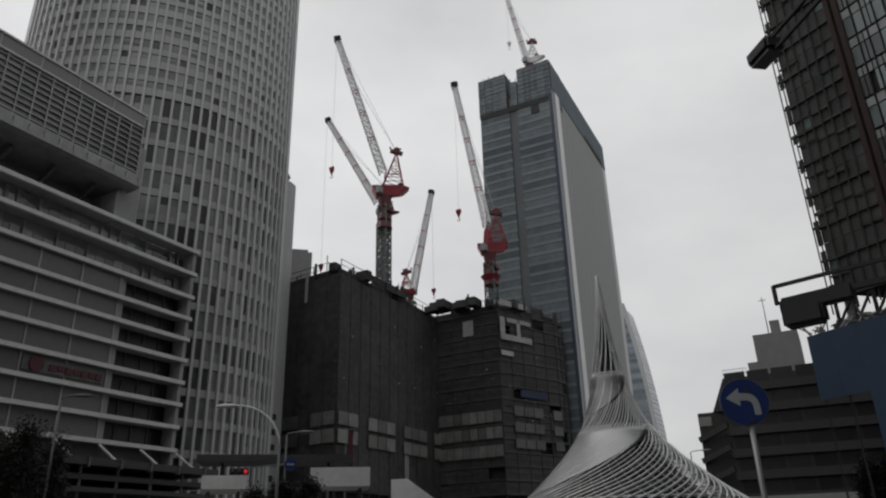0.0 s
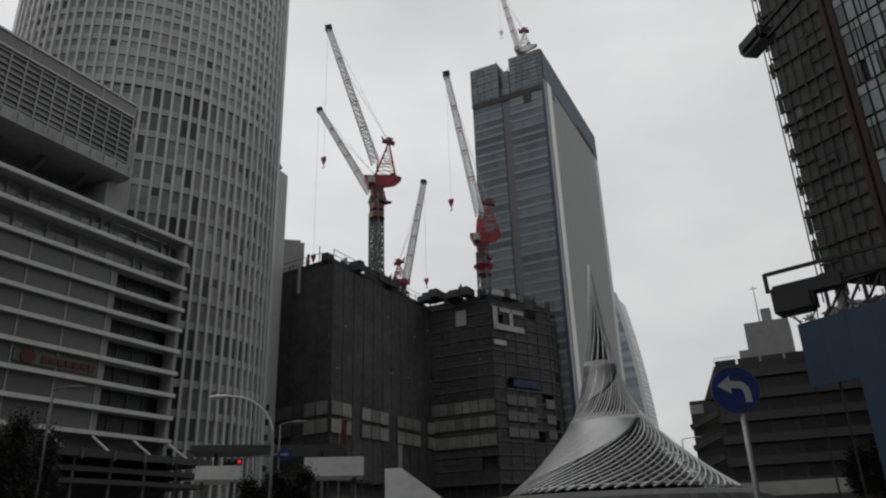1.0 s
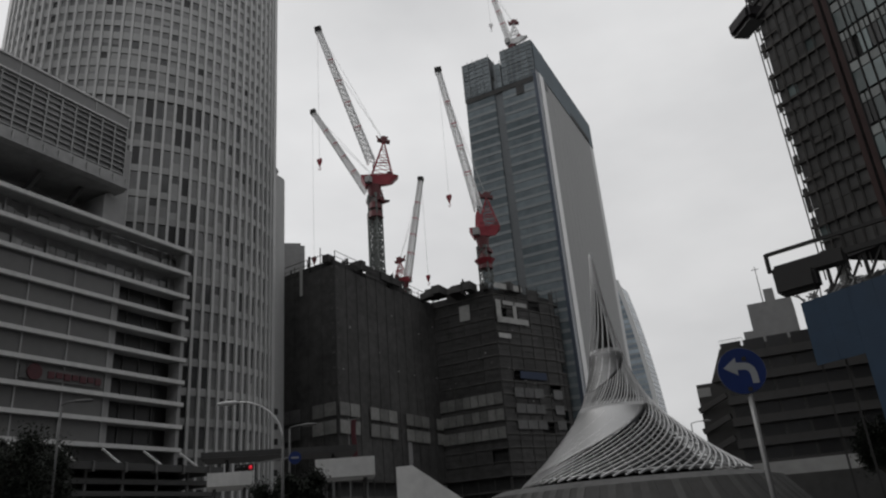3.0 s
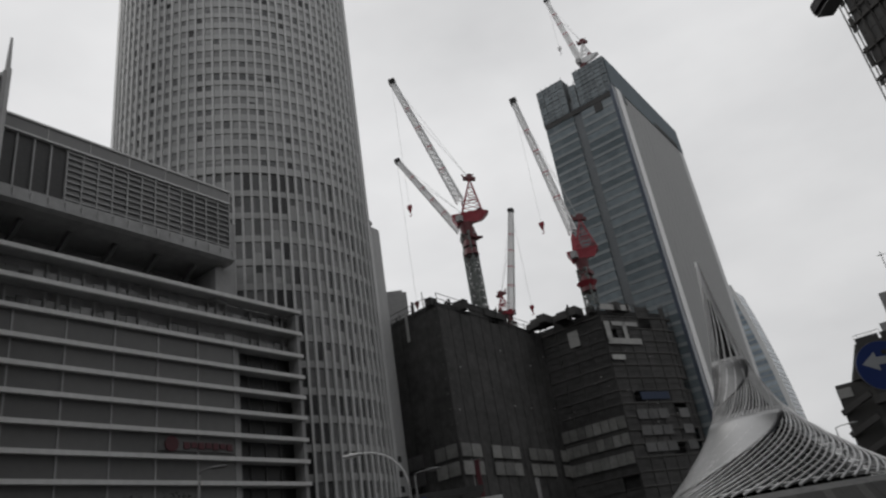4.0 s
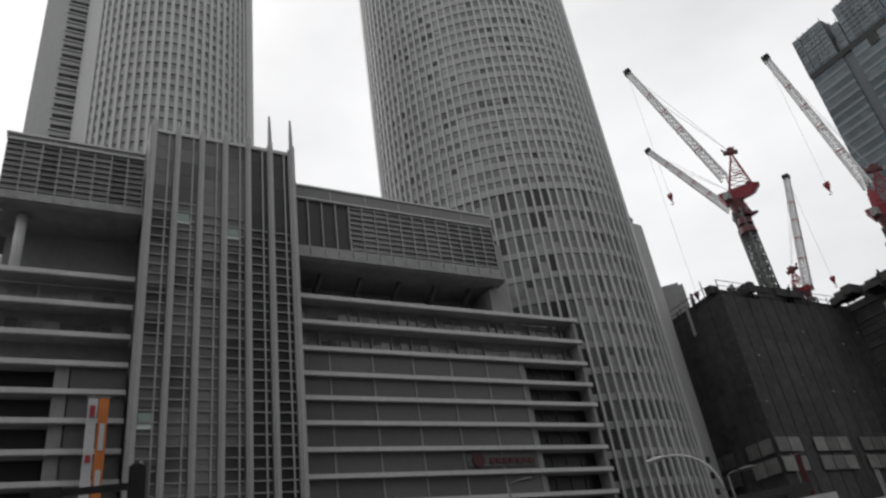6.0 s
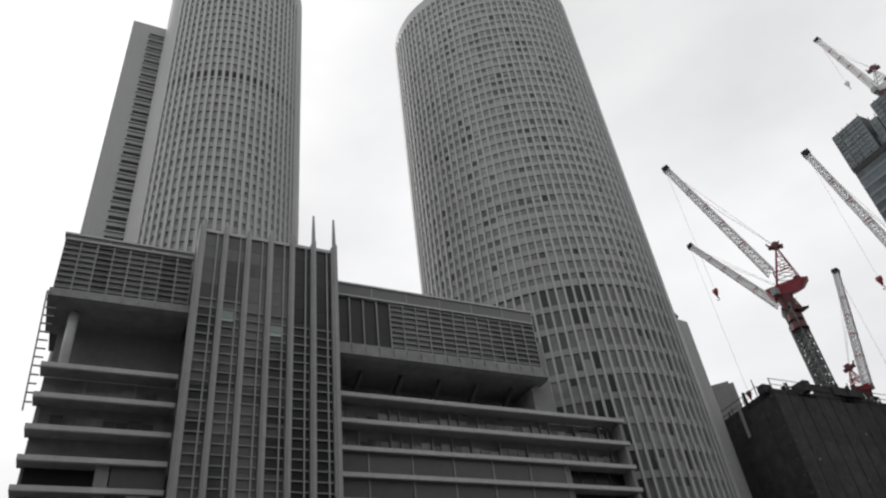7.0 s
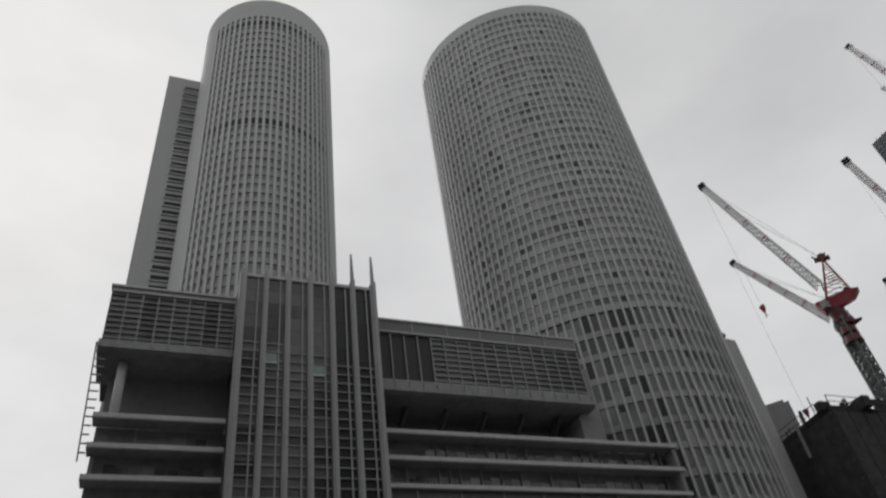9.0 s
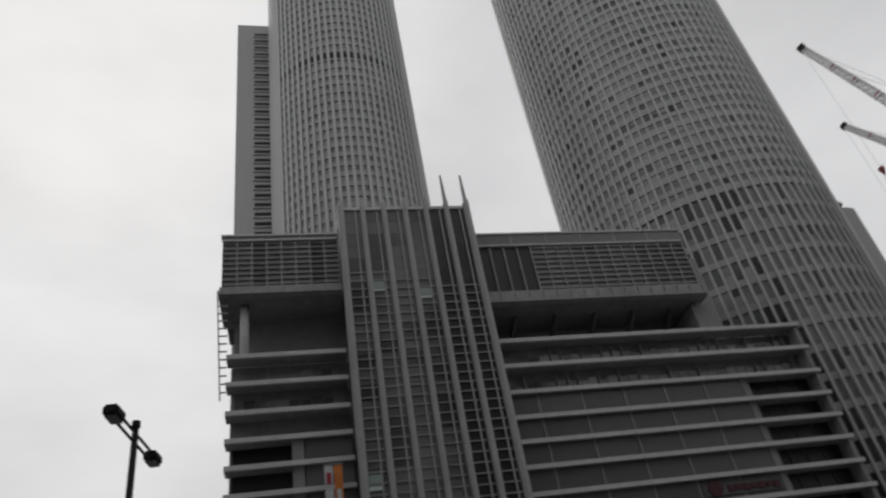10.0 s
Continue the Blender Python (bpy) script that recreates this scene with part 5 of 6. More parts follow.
# ---- brown office block beyond the monument ----
rb = thing("brown_office_block", "low brown office block with stepped edge and roof house", "office building")
BY = 130.0
bm = bmesh.new()
prism(bm, [(-15.0, BY), (30, BY), (30, BY + 30), (-15, BY + 30)], 0, 26.6)
prism(bm, [(-20.2, BY + 2), (-15, BY + 2), (-15, BY + 30), (-20.2, BY + 30)], 0, 21.5)
part("body", bm, M_BROWN, rb)
bm = bmesh.new()
v = [bm.verts.new(c) for c in ((-15, BY + 0.5, 26.6), (-15, BY + 0.5, 21.5), (-17.6, BY + 2, 21.5), (-15, BY + 28, 26.6), (-15, BY + 28, 21.5), (-17.6, BY + 28, 21.5))]
for f in ((0, 2, 1), (3, 4, 5), (0, 3, 5, 2), (1, 2, 5, 4), (0, 1, 4, 3)):
    bm.faces.new([v[i] for i in f])
part("sloped_shoulder", bm, M_BROWN, rb)
for k in range(7):
    z = 3.0 + k * 3.5
    bm = bmesh.new()
    box(bm, -15.2, 30, BY - 0.9, BY - 0.02, z, z + 1.35)
    part("spandrel", bm, M_BROWN2, rb)
    for i in range(12):
        bm = bmesh.new()
        box(bm, -14.6 + i * 3.7, -11.3 + i * 3.7, BY - 0.12, BY - 0.01, z + 1.4, z + 3.45)
        part("window", bm, M_RECESS, rb)
    if k < 5:
        bm = bmesh.new()
        beam(bm, (-20.4, BY + 1.6, z), (-15.3, BY - 0.4, z + 1.8), 0.5, 0.9)
        part("sloped_fin", bm, M_BROWN2, rb)
bm = bmesh.new()
box(bm, -20.2, -18.0, BY + 1.8, BY + 1.95, 19.3, 20.8)
part("white_notice", bm, M_SCREEN, rb, "pale blank board")
bm = bmesh.new()
prism(bm, [(-10.8, BY + 4), (-2.0, BY + 4), (-2.0, BY + 14), (-10.8, BY + 14)], 26.5, 29.6)
prism(bm, [(-9.2, BY + 4), (-2.0, BY + 4), (-2.0, BY + 14), (-9.2, BY + 14)], 29.6, 34.3)
part("roof_house", bm, M_SOFFIT, rb, "grey roof house")
bm = bmesh.new()
box(bm, -6.2, -4.6, BY + 6, BY + 8, 34.2, 37.0)
part("chimney", bm, M_SOFFIT, rb)
bm = bmesh.new()
tube(bm, [(-6.6, BY + 6, 34), (-6.6, BY + 6, 41.5)], [0.12, 0.06], 6)
beam(bm, (-7.2, BY + 6, 40.9), (-6.0, BY + 6, 40.9), 0.12)
part("aerial", bm, M_STEEL, rb)
bm = bmesh.new()
for z in (27.4, 28.2):
    beam(bm, (-14.8, BY + 1, z), (-11, BY + 1, z), 0.07)
for i in range(8):
    beam(bm, (-14.8 + i * 0.54, BY + 1, 26.6), (-14.8 + i * 0.54, BY + 1, 28.2), 0.06)
part("roof_rail", bm, M_STEEL, rb)

# ---- spiral monument ----
MC = bearing(14.9, 60.4)
PROFILE = [(3.9, 8.7), (4.4, 8.1), (5.3, 6.9), (6.3, 5.8), (7.4, 4.65), (8.6, 3.55), (10.0, 2.6), (11.4, 1.98), (12.8, 1.52), (14.4, 1.22), (16.2, 0.86), (18.2, 0.55), (20.4, 0.3), (23.2, 0.04)]


def radius(z):
    for (za, ra), (zb, rb_) in zip(PROFILE, PROFILE[1:]):
        if z <= zb:
            t = min(1.0, max(0.0, (z - za) / (zb - za)))
            return lerp(ra, rb_, t)
    return 0.04


mon = thing("spiral_monument", "stainless steel spiral cone monument of twisted rods", "monument", at=MC)


def wind(z):
    """How far a rod has turned about the axis at height z."""
    return 4.0 * (1.0 - math.sqrt(radius(z) / PROFILE[0][1]))


def lean(z):
    """The foot of the cone lies a little aside of its tip."""
    return 0.6 * (1.0 - min(1.0, max(0.0, (z - 4.0) / 10.0))) ** 1.3


def spiral(z0, z1, steps, r, inset=0.0, hand=1.0):
    """One rod that climbs the cone while it turns."""
    bm = bmesh.new()
    pts, rr = [], []
    for i in range(steps + 1):
        z = lerp(z0, z1, (i / steps) ** 1.4)
        R = max(0.03, radius(z) - inset)
        pts.append((R * math.cos(hand * wind(z)), R * math.sin(hand * wind(z)), z))
        rr.append(r * lerp(1.0, 0.55, i / steps))
    tube(bm, pts, rr, 6)
    return mesh_of(bm, "rod", M_STAINDK, smooth=True)


long_rod, mid_rod = spiral(3.9, 22.9, 44, 0.095), spiral(3.9, 14.2, 32, 0.075)
cross_rod = spiral(4.0, 9.6, 22, 0.045, inset=0.45, hand=-0.3)
for k in range(44):
    piece("cross_rod", cross_rod, mon, Matrix.Rotation(2 * math.pi * k / 44, 4, "Z"))
for k in range(16):
    piece("rod", long_rod, mon, Matrix.Rotation(2 * math.pi * k / 16, 4, "Z"))
for k in range(64):
    if k % 4:
        piece("rod", mid_rod, mon, Matrix.Rotation(2 * math.pi * k / 64, 4, "Z"))


def shell(z0, z1, a0, a1, grow, name, label, sweep=0.0, narrow=0.0, mat=None):
    """A smooth sheet of steel laid on the cone between two heights and two turns."""
    bm = bmesh.new()
    nz, na = 14, max(6, int(abs(a1 - a0) / 6))
    grid = []
    for g in (grow, grow - 0.05):
        rows = []
        for i in range(nz + 1):
            z = lerp(z0, z1, i / nz)
            R = radius(z) + g
            sh = wind(z)
            b0, b1 = a0 + narrow * i / nz, a1 + sweep * (i / nz) ** 0.55
            turns = [radians(lerp(b0, b1, j / na)) + sh for j in range(na + 1)]
            rows.append([bm.verts.new((R * math.cos(a), R * math.sin(a), z)) for a in turns])
        grid.append(rows)
    for g in grid:
        for i in range(nz):
            for j in range(na):
                bm.faces.new((g[i][j], g[i][j + 1], g[i + 1][j + 1], g[i + 1][j]))
    o, q = grid
    for i in range(nz):
        for j in (0, na):
            bm.faces.new((o[i][j], o[i + 1][j], q[i + 1][j], q[i][j]))
    for j in range(na):
        for i in (0, nz):
            bm.faces.new((o[i][j], o[i][j + 1], q[i][j + 1], q[i][j]))
    part(name, bm, mat or M_STAIN, mon, label, smooth=True)


shell(10.6, 13.9, 20, 110, 0.07, "collar_plate", "smooth steel collar", sweep=105, mat=M_STAINDULL)
shell(9.5, 9.8, 0, 360, 0.0, "collar_plate", "smooth steel collar", mat=M_STAINDULL)
shell(4.2, 9.5, 85, 196, 0.11, "sail_plate", "smooth curved steel sheet", sweep=42)
for z in (4.15, 9.3):
    bm = bmesh.new()
    pts = [((radius(z) - 0.12) * math.cos(2 * math.pi * k / 64), (radius(z) - 0.12) * math.sin(2 * math.pi * k / 64), z) for k in range(65)]
    tube(bm, pts, [0.08] * 65, 6)
    part("ring", bm, M_STAINDK, mon, smooth=True)
# dark cone added inside so that the gaps between rods look shaded
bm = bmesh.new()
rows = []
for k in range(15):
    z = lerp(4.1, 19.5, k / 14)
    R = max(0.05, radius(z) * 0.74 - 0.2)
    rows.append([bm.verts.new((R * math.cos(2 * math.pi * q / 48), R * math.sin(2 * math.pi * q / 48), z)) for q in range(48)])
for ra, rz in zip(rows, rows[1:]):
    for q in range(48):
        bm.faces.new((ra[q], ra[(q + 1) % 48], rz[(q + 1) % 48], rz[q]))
part("inner_lining", bm, M_GAP_SHADE, mon, "added dark cone that stands for shade between the rods", smooth=True)
# the foot of every part follows the lean of the cone
shared = {o.data for o in mon.children if o.type == "MESH"}
for me in shared:
    turned = me.name.startswith(("rod", "cross_rod"))
    if not turned:
        for v in me.vertices:
            v.co.x += lean(v.co.z)
for o in mon.children:
    if o.name.startswith(("rod", "cross_rod")):
        me = o.data.copy()
        me.transform(o.matrix_basis)
        o.matrix_basis = Matrix.Identity(4)
        for v in me.vertices:
            v.co.x += lean(v.co.z)
        o.data = me
bm = bmesh.new()
bmesh.ops.create_cone(bm, cap_ends=True, segments=64, radius1=14, radius2=11.2, depth=3.3, matrix=Matrix.Translation((0, 0, 1.65)))
part("plinth", bm, M_PLINTH, mon, "dark round concrete base")
bm = bmesh.new()
beam(bm, (13.9, 0, 0.06), (11.2, 0, 3.26), 0.5, 0.12)
rib_mesh = mesh_of(bm, "plinth_rib", M_PLATE)
for k in range(72):
    piece("plinth_rib", rib_mesh, mon, Matrix.Rotation(2 * math.pi * k / 72, 4, "Z"))
bm = bmesh.new()
bmesh.ops.create_cone(bm, cap_ends=True, segments=64, radius1=11.0, radius2=9.9, depth=0.4, matrix=Matrix.Translation((0, 0, 3.5)))
part("plinth_rim", bm, M_RIM, mon, "grey sloping rim of the base")

# ---- street furniture ----
sgn = thing("round_direction_sign", "round blue sign with a white left-turn arrow on a grey pole", "traffic sign")
SP = bearing(5.33, 11.2)
SU = Vector((math.cos(radians(5.33)), math.sin(radians(5.33)), 0))
turn = Matrix.Translation((SP.x, SP.y, 3.2)) @ Matrix.Rotation(radians(5.33 + 14), 4, "Z") @ Matrix.Rotation(radians(90), 4, "X")
bm = bmesh.new()
bmesh.ops.create_cone(bm, cap_ends=True, segments=48, radius1=0.33, radius2=0.33, depth=0.02)
ob = part("sign_plate", bm, M_SIGNBLUE, sgn)
ob.matrix_basis = turn
bm = bmesh.new()
bmesh.ops.create_cone(bm, cap_ends=True, segments=48, radius1=0.336, radius2=0.336, depth=0.014, matrix=Matrix.Translation((0, 0, -0.004)))
part("sign_rim", bm, M_POLE, sgn).matrix_basis = turn
# arrow: a head pointing left and a shaft that bends down on the other side
bm = bmesh.new()
head = [(-0.25, 0.06), (-0.06, 0.20), (-0.06, 0.125)]
curve = [(0.06, 0.115), (0.13, 0.09), (0.18, 0.03), (0.20, -0.05), (0.205, -0.19)]
inner = [(0.115, -0.19), (0.11, -0.06), (0.09, -0.01), (0.05, 0.015), (-0.06, 0.02)]
line = head + curve + inner + [(-0.06, -0.06)]
lo = [bm.verts.new((x, y, 0.011)) for x, y in line]
hi = [bm.verts.new((x, y, 0.016)) for x, y in line]
for i in range(len(line)):
    bm.faces.new((lo[i], lo[(i + 1) % len(line)], hi[(i + 1) % len(line)], hi[i]))
bm.faces.new(hi)
bmesh.ops.triangulate(bm, faces=[f for f in bm.faces if len(f.verts) > 4])
part("arrow", bm, M_SIGNWHITE, sgn, "white bent arrow").matrix_basis = turn
bm = bmesh.new()
PB = SP + Vector((0.03, 0.06, 0))
tube(bm, [(PB.x, PB.y, 0), (PB.x, PB.y, 3.35)], [0.038, 0.038], 12)
part("pole", bm, M_POLE, sgn, "grey round pole", smooth=True)
bm = bmesh.new()
box(bm, SP.x - 0.09, SP.x + 0.09, SP.y - 0.0, SP.y + 0.1, 2.90, 2.96)
box(bm, SP.x - 0.09, SP.x + 0.09, SP.y - 0.0, SP.y + 0.1, 3.34, 3.40)
part("clamp", bm, M_DARKSTEEL, sgn)

# horizontal signal seen from behind, with its bracket
sig = thing("traffic_signal", "dark horizontal traffic signal on a bracket arm", "traffic light")
SG = bearing(-0.85, 13.4)
SGM = Matrix.Translation((SG.x, SG.y, 5.12)) @ Matrix.Rotation(radians(0.6 - 18), 4, "Z")


def sig_part(name, fill, mat, label=""):
    bm = bmesh.new()
    fill(bm)
    ob = part(name, bm, mat, sig, label)
    ob.matrix_basis = SGM
    return ob


def fill_housing(bm):
    box(bm, -0.62, 0.62, -0.06, 0.10, -0.10, 0.20)
    box(bm, -0.52, 0.16, -0.34, -0.02, -0.42, -0.08)
    bmesh.ops.bevel(bm, geom=bm.edges[:], offset=0.05, segments=2, affect="EDGES")


def fill_bracket(bm):
    beam(bm, (-0.66, 0, 0.44), (1.7, 0, 0.44), 0.06)
    beam(bm, (-0.66, 0, 0.46), (-0.66, 0, 0.1), 0.06)
    beam(bm, (0.62, 0, 0.1), (1.9, 0, 0.1), 0.09)


sig_part("housing", fill_housing, M_DARKSTEEL, "dark grey signal housing")
sig_part("bracket", fill_bracket, M_DARKSTEEL, "thin dark bracket frame")
SPOLE = SGM @ Vector((3.2, 0, 0))
bm = bmesh.new()
tube(bm, [(SPOLE.x, SPOLE.y, 0), (SPOLE.x, SPOLE.y, 6.2)], [0.13, 0.11], 12)
part("signal_pole", bm, M_DARKSTEEL, sig, smooth=True)
bm = bmesh.new()
ARM = SGM @ Vector((1.5, 0, 0.1))
beam(bm, ARM, (SPOLE.x, SPOLE.y, 5.0), 0.09)
ARM = SGM @ Vector((1.5, 0, 0.44))
beam(bm, ARM, (SPOLE.x, SPOLE.y, 5.34), 0.06)
part("signal_arm", bm, M_DARKSTEEL, sig)


def twin_lamp(base, head_z, spread, yaw, tilt, group="twin-headed street lamps"):
    """A dark post with two boxy lamp heads on a slanting double bar."""
    ob = thing("street_lamp", "dark steel street lamp with two boxy heads", "street lamp", group)
    base = Vector(base)
    bm = bmesh.new()
    tube(bm, [(base.x, base.y, 0), (base.x, base.y, head_z * 0.5), (base.x, base.y, head_z + 0.35)], [0.13, 0.11, 0.09], 12)
    part("post", bm, M_DARKSTEEL, ob, smooth=True)
    bm = bmesh.new()
    bmesh.ops.create_cone(bm, cap_ends=True, segments=12, radius1=0.13, radius2=0.12, depth=0.18, matrix=Matrix.Translation((base.x, base.y, head_z + 0.4)))
    part("cap", bm, M_DARKSTEEL, ob)
    u = Vector((math.cos(radians(yaw)), math.sin(radians(yaw)), 0))
    up = Vector((0, 0, 1))
    bm = bmesh.new()
    for dz in (-0.14, 0.14):
        beam(bm, base + up * (head_z + dz + tilt) - u * spread, base + up * (head_z + dz - tilt) + u * spread, 0.06)
    part("cross_arm", bm, M_DARKSTEEL, ob)
    for s in (-1, 1):
        bm = bmesh.new()
        box(bm, -0.34, 0.34, -0.2, 0.2, -0.14, 0.16)
        bmesh.ops.bevel(bm, geom=bm.edges[:], offset=0.06, segments=2, affect="EDGES")
        h = part("lamp_head", bm, M_LAMPHEAD, ob, "boxy dark lamp head")
        h.matrix_basis = Matrix.Translation(base + u * s * (spread + 0.28) + up * (head_z - s * tilt)) @ Matrix.Rotation(radians(yaw), 4, "Z") @ Matrix.Rotation(math.atan2(tilt, spread), 4, "Y")
        bm = bmesh.new()
        box(bm, -0.28, 0.28, -0.15, 0.15, -0.17, -0.145)
        g = part("lamp_glass", bm, M_GREY, ob)
        g.matrix_basis = h.matrix_basis
    return ob


M_LAMPHEAD = material("dark_lamp_paint", (0.035, 0.032, 0.035), 0.45, vary=0.2, grain=5.0)
twin_lamp((-20.6, -4.22, 0), 9.9, 1.45, -7.3, 0.0)
twin_lamp((2.4, 10.0, 0), 9.9, 3.22, -53.2, 0.0)


def arm_lamp(base, height, reach, yaw, label, mat, group="single-armed street lamps", bow=1.2):
    """A tall tapered post whose arm bows over to one long lamp head."""
    ob = thing("street_lamp", label, "street lamp", group)
    base = Vector(base)
    u = Vector((math.cos(radians(yaw)), math.sin(radians(yaw)), 0))
    bm = bmesh.new()
    pts = [base, base + Vector((0, 0, (height - bow) * 0.55)), base + Vector((0, 0, height - bow))]
    for k in range(1, 9):
        t = k / 8
        pts.append(base + u * reach * (1 - math.cos(t * math.pi / 2)) + Vector((0, 0, height - bow + bow * math.sin(t * math.pi / 2))))
    tube(bm, pts[:3], [0.11, 0.09, 0.075], 10)
    part("post", bm, M_LAMPDK, ob, "dull grey tapered post", smooth=True)
    bm = bmesh.new()
    tube(bm, pts[2:], [0.075] + [0.06] * 8, 10)
    part("arm", bm, mat, ob, smooth=True)
    bm = bmesh.new()
    e = pts[-1]
    bmesh.ops.create_icosphere(bm, subdivisions=3, radius=1.0, matrix=Matrix.Translation(e + u * 0.55) @ Matrix.Rotation(radians(yaw), 4, "Z") @ Matrix.Diagonal((0.75, 0.22, 0.14, 1)))
    part("lamp_head", bm, mat, ob, "long lamp head", smooth=True)
    return ob


arm_lamp(bearing(40.6, 46), 9.85, 3.0, 202, "pale curved street lamp over the road", M_LAMPGREY, bow=2.6)
arm_lamp(bearing(56.0, 58), 12.0, 0.9, 35, "grey street lamp with a short arm", M_LAMPDK, bow=0.3)
arm_lamp(bearing(40.1, 62), 10.4, 1.0, 25, "grey street lamp with a short arm", M_LAMPDK, bow=0.2)
arm_lamp(bearing(9.6, 120), 14.0, 1.8, 20, "grey street lamp far down the road", M_POLE, bow=0.3)
arm_lamp(bearing(72.2, 70), 14.6, 0.9, 200, "grey street lamp with a short arm", M_LAMPDK, bow=0.3)
plain = thing("post", "plain thick grey post on the forecourt", "post")
bm = bmesh.new()
c = bearing(30.9, 70)
tube(bm, [(c.x, c.y, 0.0), (c.x, c.y, 9.4)], [0.2, 0.17], 12)
part("shaft", bm, M_LAMPDK, plain, smooth=True)
bm = bmesh.new()
tube(bm, [(c.x, c.y, 9.38), (c.x, c.y, 9.5)], [0.2, 0.12], 12)
part("cap", bm, M_DARKSTEEL, plain)

# red pedestrian-side signal down the road
far = thing("traffic_signal", "small far traffic signal showing red", "traffic light")
FP = bearing(43.4, 62)
bm = bmesh.new()
FR = Vector((math.cos(radians(43.4)), math.sin(radians(43.4)), 0))
beam(bm, FP - FR * 0.75 + Vector((0, 0, 7.3)), FP + FR * 0.75 + Vector((0, 0, 7.3)), 0.25, 0.46)
part("housing", bm, M_DARKSTEEL, far)
M_REDLIGHT = bpy.data.materials.new("red_signal_light")
M_REDLIGHT.use_nodes = True
M_REDLIGHT.node_tree.nodes["Principled BSDF"].inputs["Base Color"].default_value = (0.5, 0.01, 0.03, 1)
M_REDLIGHT.node_tree.nodes["Principled BSDF"].inputs["Emission Color"].default_value = (1.0, 0.03, 0.06, 1)
M_REDLIGHT.node_tree.nodes["Principled BSDF"].inputs["Emission Strength"].default_value = 0.45
for k, mat in ((-1, M_CANOPY), (0, M_CANOPY), (1, M_REDLIGHT)):
    bm = bmesh.new()
    c = FP + FR * 0.5 * k + Vector((0, 0, 7.3)) - bearing(43.4, 0.14)
    bmesh.ops.create_uvsphere(bm, u_segments=12, v_segments=8, radius=0.15, matrix=Matrix.Translation(c))
    part("lens", bm, mat, far, "lit red lens" if k == 1 else "", smooth=True)
bm = bmesh.new()
FQ = bearing(40.1, 62)
beam(bm, FP + Vector((0, 0, 7.5)), FQ + Vector((0, 0, 7.9)), 0.12)
part("arm", bm, M_POLE, far)
# small round blue sign on the post
rs = thing("round_blue_sign", "small round blue sign on a grey post", "traffic sign")
bm = bmesh.new()
c = bearing(39.7, 61.5, 7.8)
bmesh.ops.create_cone(bm, cap_ends=True, segments=24, radius1=0.5, radius2=0.5, depth=0.06, matrix=Matrix.Translation(c) @ Matrix.Rotation(radians(39.7), 4, "Z") @ Matrix.Rotation(radians(90), 4, "X"))
part("sign_plate", bm, M_SIGNBLUE, rs)
bm = bmesh.new()
d = bearing(39.7, 61.42, 7.8)
beam(bm, d - FR * 0.3, d + FR * 0.3, 0.05, 0.14)
part("sign_mark", bm, M_SIGNWHITE, rs)
# red hanging sign at the site
def red_banner(yaw, dist, z0, z1):
    ob = thing("red_banner", "dull red banner in front of the building site", "banner")
    c = bearing(yaw, dist)
    bm = bmesh.new()
    strip(bm, [(c.x + 0.12 * math.sin(k * 1.1), c.y, lerp(z0, z1, k / 6)) for k in range(7)], 0.45, 0.05)
    part("cloth", bm, M_REDDARK, ob)
    bm = bmesh.new()
    tube(bm, [(c.x - 1.0, c.y, 0), (c.x - 1.0, c.y, z1 + 0.5)], [0.09, 0.06], 8)
    beam(bm, (c.x - 1.0, c.y, z1 + 0.1), (c.x + 0.9, c.y, z1 + 0.1), 0.08)
    part("pole", bm, M_POLE, ob)


red_banner(35.2, 118, 12.5, 19.0)


# ---- forecourt roofs and walls ----
def flat_roof(name, label, a, b, depth, z0, z1, mat, cat="canopy"):
    """A roof slab between two places, on two round posts."""
    ob = thing(name, label, cat, "forecourt canopies")
    a, b = Vector(a), Vector(b)
    n = Vector((-(b - a).y, (b - a).x, 0)).normalized() * depth
    bm = bmesh.new()
    prism(bm, [(a.x, a.y), (b.x, b.y), (b.x + n.x, b.y + n.y), (a.x + n.x, a.y + n.y)], z0, z1)
    part("roof", bm, mat, ob)
    for t in (0.15, 0.85):
        p = a.lerp(b, t) + n * 0.5
        bm = bmesh.new()
        tube(bm, [(p.x, p.y, 0.1), (p.x, p.y, z0)], [0.2, 0.2], 12)
        part("post", bm, M_LAMPDK, ob, smooth=True)
    return ob


M_PALECONC = material("pale_concrete", (0.68, 0.68, 0.67), 0.7, vary=0.15, grain=1.5, coarse=0.3, streak=0.5)
flat_roof("forecourt_canopy", "white flat canopy roof on round posts", bearing(38.2, 66), bearing(33.7, 66), 5, 6.4, 8.0, M_PALECONC)
flat_roof("forecourt_canopy", "pale grey canopy fascia beside the station", bearing(46.0, 84), bearing(42.8, 84), 8, 7.6, 9.0, M_PALECONC)
flat_roof("forecourt_canopy", "long dark canopy roof along the forecourt", bearing(46.5, 92), bearing(35.0, 92), 7, 11.4, 12.1, M_CANOPY)
stair = thing("stair_entrance", "white sloping wall of a stair entrance", "stair entrance")
bm = bmesh.new()
p, q = bearing(32.1, 60), bearing(27.0, 58)
n = (bearing(30, 1.0))
m = p.lerp(q, 0.25)
pts = [(p, 0), (p, 6.4), (m, 6.4), (q, 3.4), (q, 0)]
lo = [bm.verts.new((c.x, c.y, z)) for c, z in pts]
hi = [bm.verts.new((c.x + n.x, c.y + n.y, z)) for c, z in pts]
for i in range(5):
    bm.faces.new((lo[i], lo[(i + 1) % 5], hi[(i + 1) % 5], hi[i]))
bm.faces.new(lo)
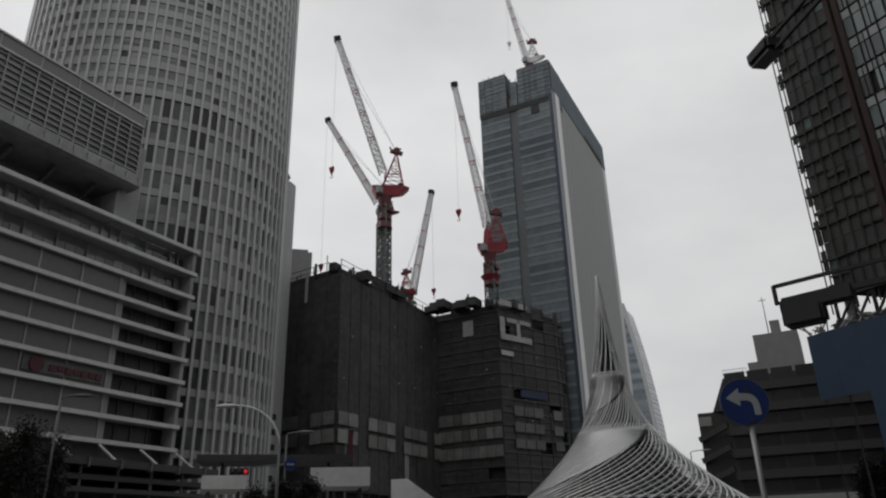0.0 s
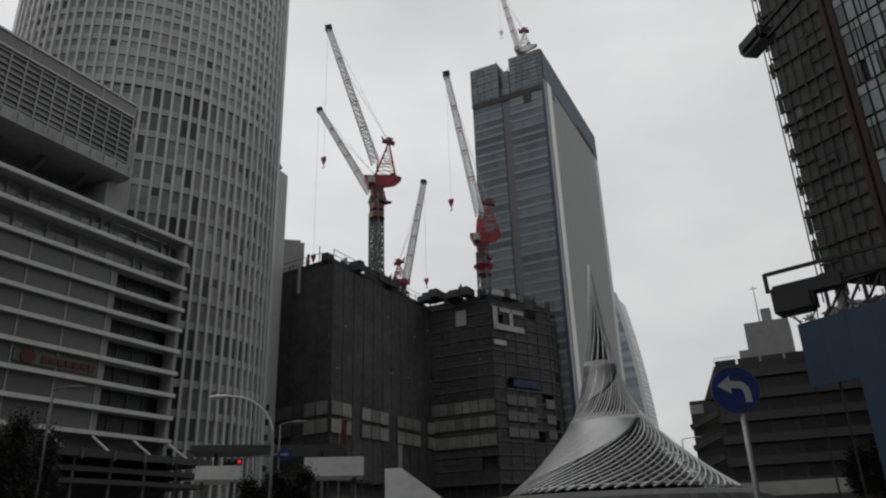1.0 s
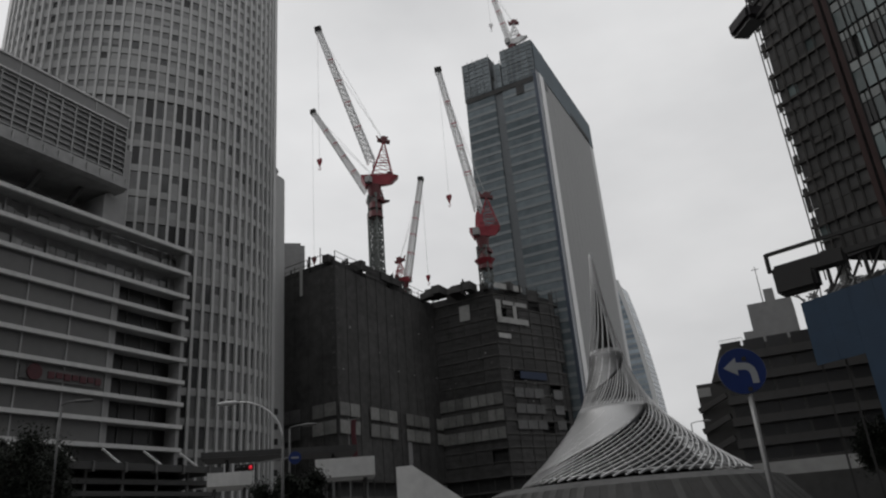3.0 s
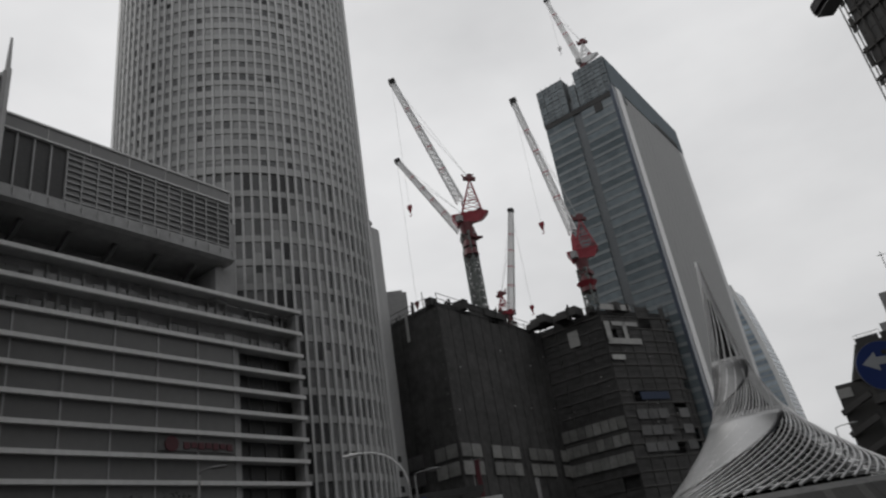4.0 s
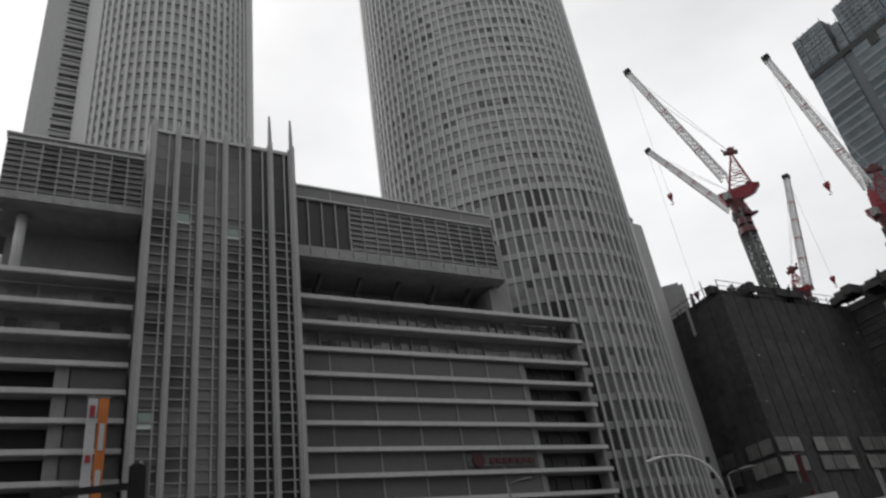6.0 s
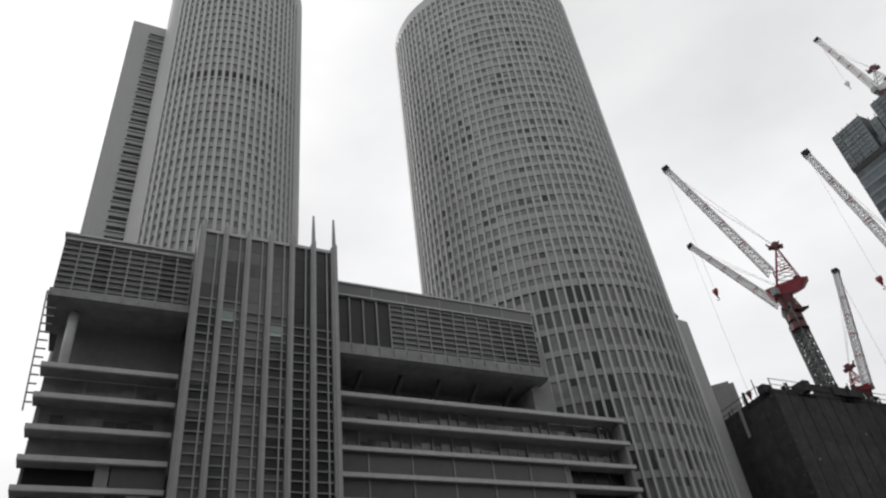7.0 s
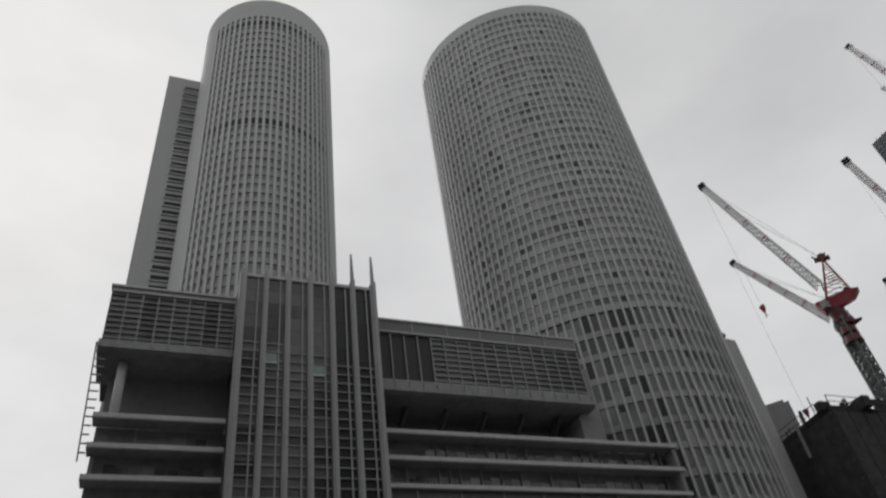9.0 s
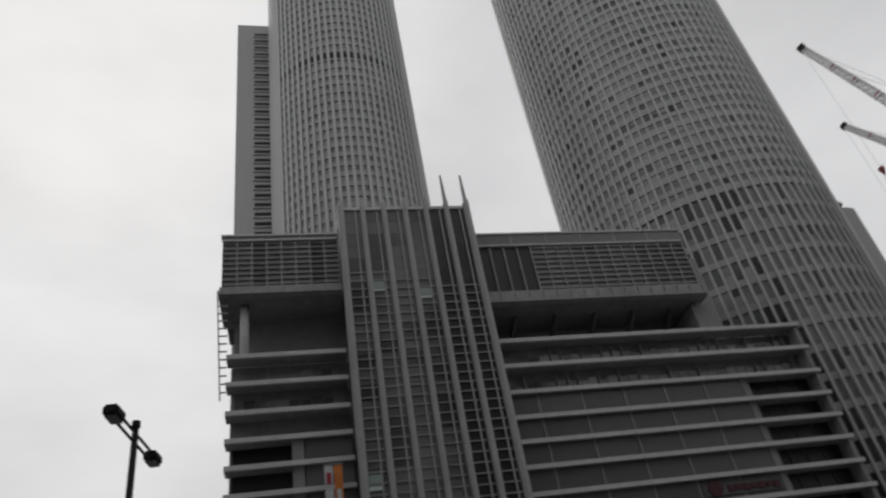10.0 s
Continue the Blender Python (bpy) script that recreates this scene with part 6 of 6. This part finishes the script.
bm.faces.new(hi[::-1])
part("side_wall", bm, M_PALECONC, stair)
bm = bmesh.new()
p, q = bearing(27.0, 85), bearing(-4, 85)
beam(bm, p + Vector((0, 0, 1.95)), q + Vector((0, 0, 1.95)), 1.0, 3.9)
tagged(part("planter_wall", bm, M_PLINTH), "low grey planter wall round the roundabout", "planter wall")
bm = bmesh.new()
p, q = bearing(6.5, 100), bearing(-6, 100)
beam(bm, p + Vector((0, 0, 3.0)), q + Vector((0, 0, 3.0)), 1.0, 6.0)
tagged(part("site_fence", bm, M_SCREEN), "pale site fence along the road", "fence")


def tree(base, height, width, label, seed):
    """A tapered trunk with limbs and a crown of many small leaf clumps."""
    rnd = random.Random(seed)
    ob = thing("tree", label, "tree", "forecourt trees")
    base = Vector(base)
    bm = bmesh.new()
    tube(bm, [base, base + Vector((0.1, 0, height * 0.35)), base + Vector((0, 0.15, height * 0.8))], [0.22, 0.16, 0.05], 8)
    ends = []
    for k in range(9):
        a = k * 2.4
        z = height * (0.35 + 0.05 * k)
        e = base + Vector((math.cos(a) * width * 0.36, math.sin(a) * width * 0.36, z + height * 0.16))
        tube(bm, [base + Vector((0, 0, z)), base.lerp(e, 0.5) + Vector((0, 0, z * 0.52)), e], [0.09, 0.06, 0.02], 5)
        ends.append(e)
    part("trunk", bm, M_BARK, ob)
    verts, polys = [], []
    for k in range(15000):
        c = rnd.choice(ends) + Vector((rnd.gauss(0, width * 0.12), rnd.gauss(0, width * 0.12), rnd.gauss(0, height * 0.065)))
        d = Vector((rnd.gauss(0, 1), rnd.gauss(0, 1), rnd.gauss(0, 0.7))).normalized()
        e = d.cross(Vector((rnd.random(), rnd.random(), 1))).normalized()
        s = rnd.uniform(0.07, 0.17)
        i = len(verts)
        verts += [tuple(c - d * s), tuple(c + e * s * 0.45), tuple(c + d * s), tuple(c - e * s * 0.45)]
        polys.append((i, i + 1, i + 2, i + 3))
    me = bpy.data.meshes.new("crown")
    me.from_pydata(verts, [], polys)
    me.materials.append(M_LEAF)
    crown = new("crown", me)
    crown.parent = ob
    tagged(crown, "dense dark evergreen leaves", kind="stuff")


tree(bearing(59.0, 56), 9.4, 4.6, "dark evergreen tree beside the road", 1)
tree(bearing(61.8, 58), 9.6, 5.0, "dark evergreen tree with a wide crown", 2)
tree(bearing(57.0, 62), 9.2, 4.2, "small dark evergreen tree beside the road", 6)
tree(bearing(41.2, 56), 5.6, 2.8, "low rounded dark evergreen by the canopy", 3)
tree(bearing(39.2, 56), 6.0, 3.0, "low dark evergreen by the canopy", 4)
tree(bearing(-2.0, 72), 7.2, 3.2, "thin dark tree by the site fence", 5)

# dark signal mast with a long arm in the near forecourt
M_MASTGREY = material("weathered_dark_grey_steel", (0.05, 0.05, 0.05), 0.6, vary=0.3, grain=4.0, coarse=0.6)
mast = thing("signal_mast", "dark steel signal mast with a long level arm", "signal mast")
MB = bearing(83.05, 25)
bm = bmesh.new()
tube(bm, [(MB.x, MB.y, 0), (MB.x, MB.y, 8.0)], [0.2, 0.16], 14)
part("post", bm, M_MASTGREY, mast, smooth=True)
bm = bmesh.new()
ME = bearing(90.2, 25.4, 7.15)
beam(bm, Vector((MB.x, MB.y, 7.25)), ME, 0.14, 0.2)
part("arm", bm, M_MASTGREY, mast)
bm = bmesh.new()
c = Vector((MB.x, MB.y, 7.0)).lerp(ME, 0.06)
box(bm, c.x - 0.22, c.x + 0.22, c.y - 0.28, c.y + 0.28, 6.2, 7.9)
bmesh.ops.bevel(bm, geom=bm.edges[:], offset=0.07, segments=2, affect="EDGES")
part("control_box", bm, M_MASTGREY, mast, "dark control box")
bm = bmesh.new()
p = Vector((MB.x, MB.y, 7.25)).lerp(ME, 0.72)
q = Vector((MB.x, MB.y, 7.25)).lerp(ME, 0.98)
beam(bm, p, q, 0.3, 0.34)
part("signal_head", bm, M_MASTGREY, mast, "dark back of a level signal head")
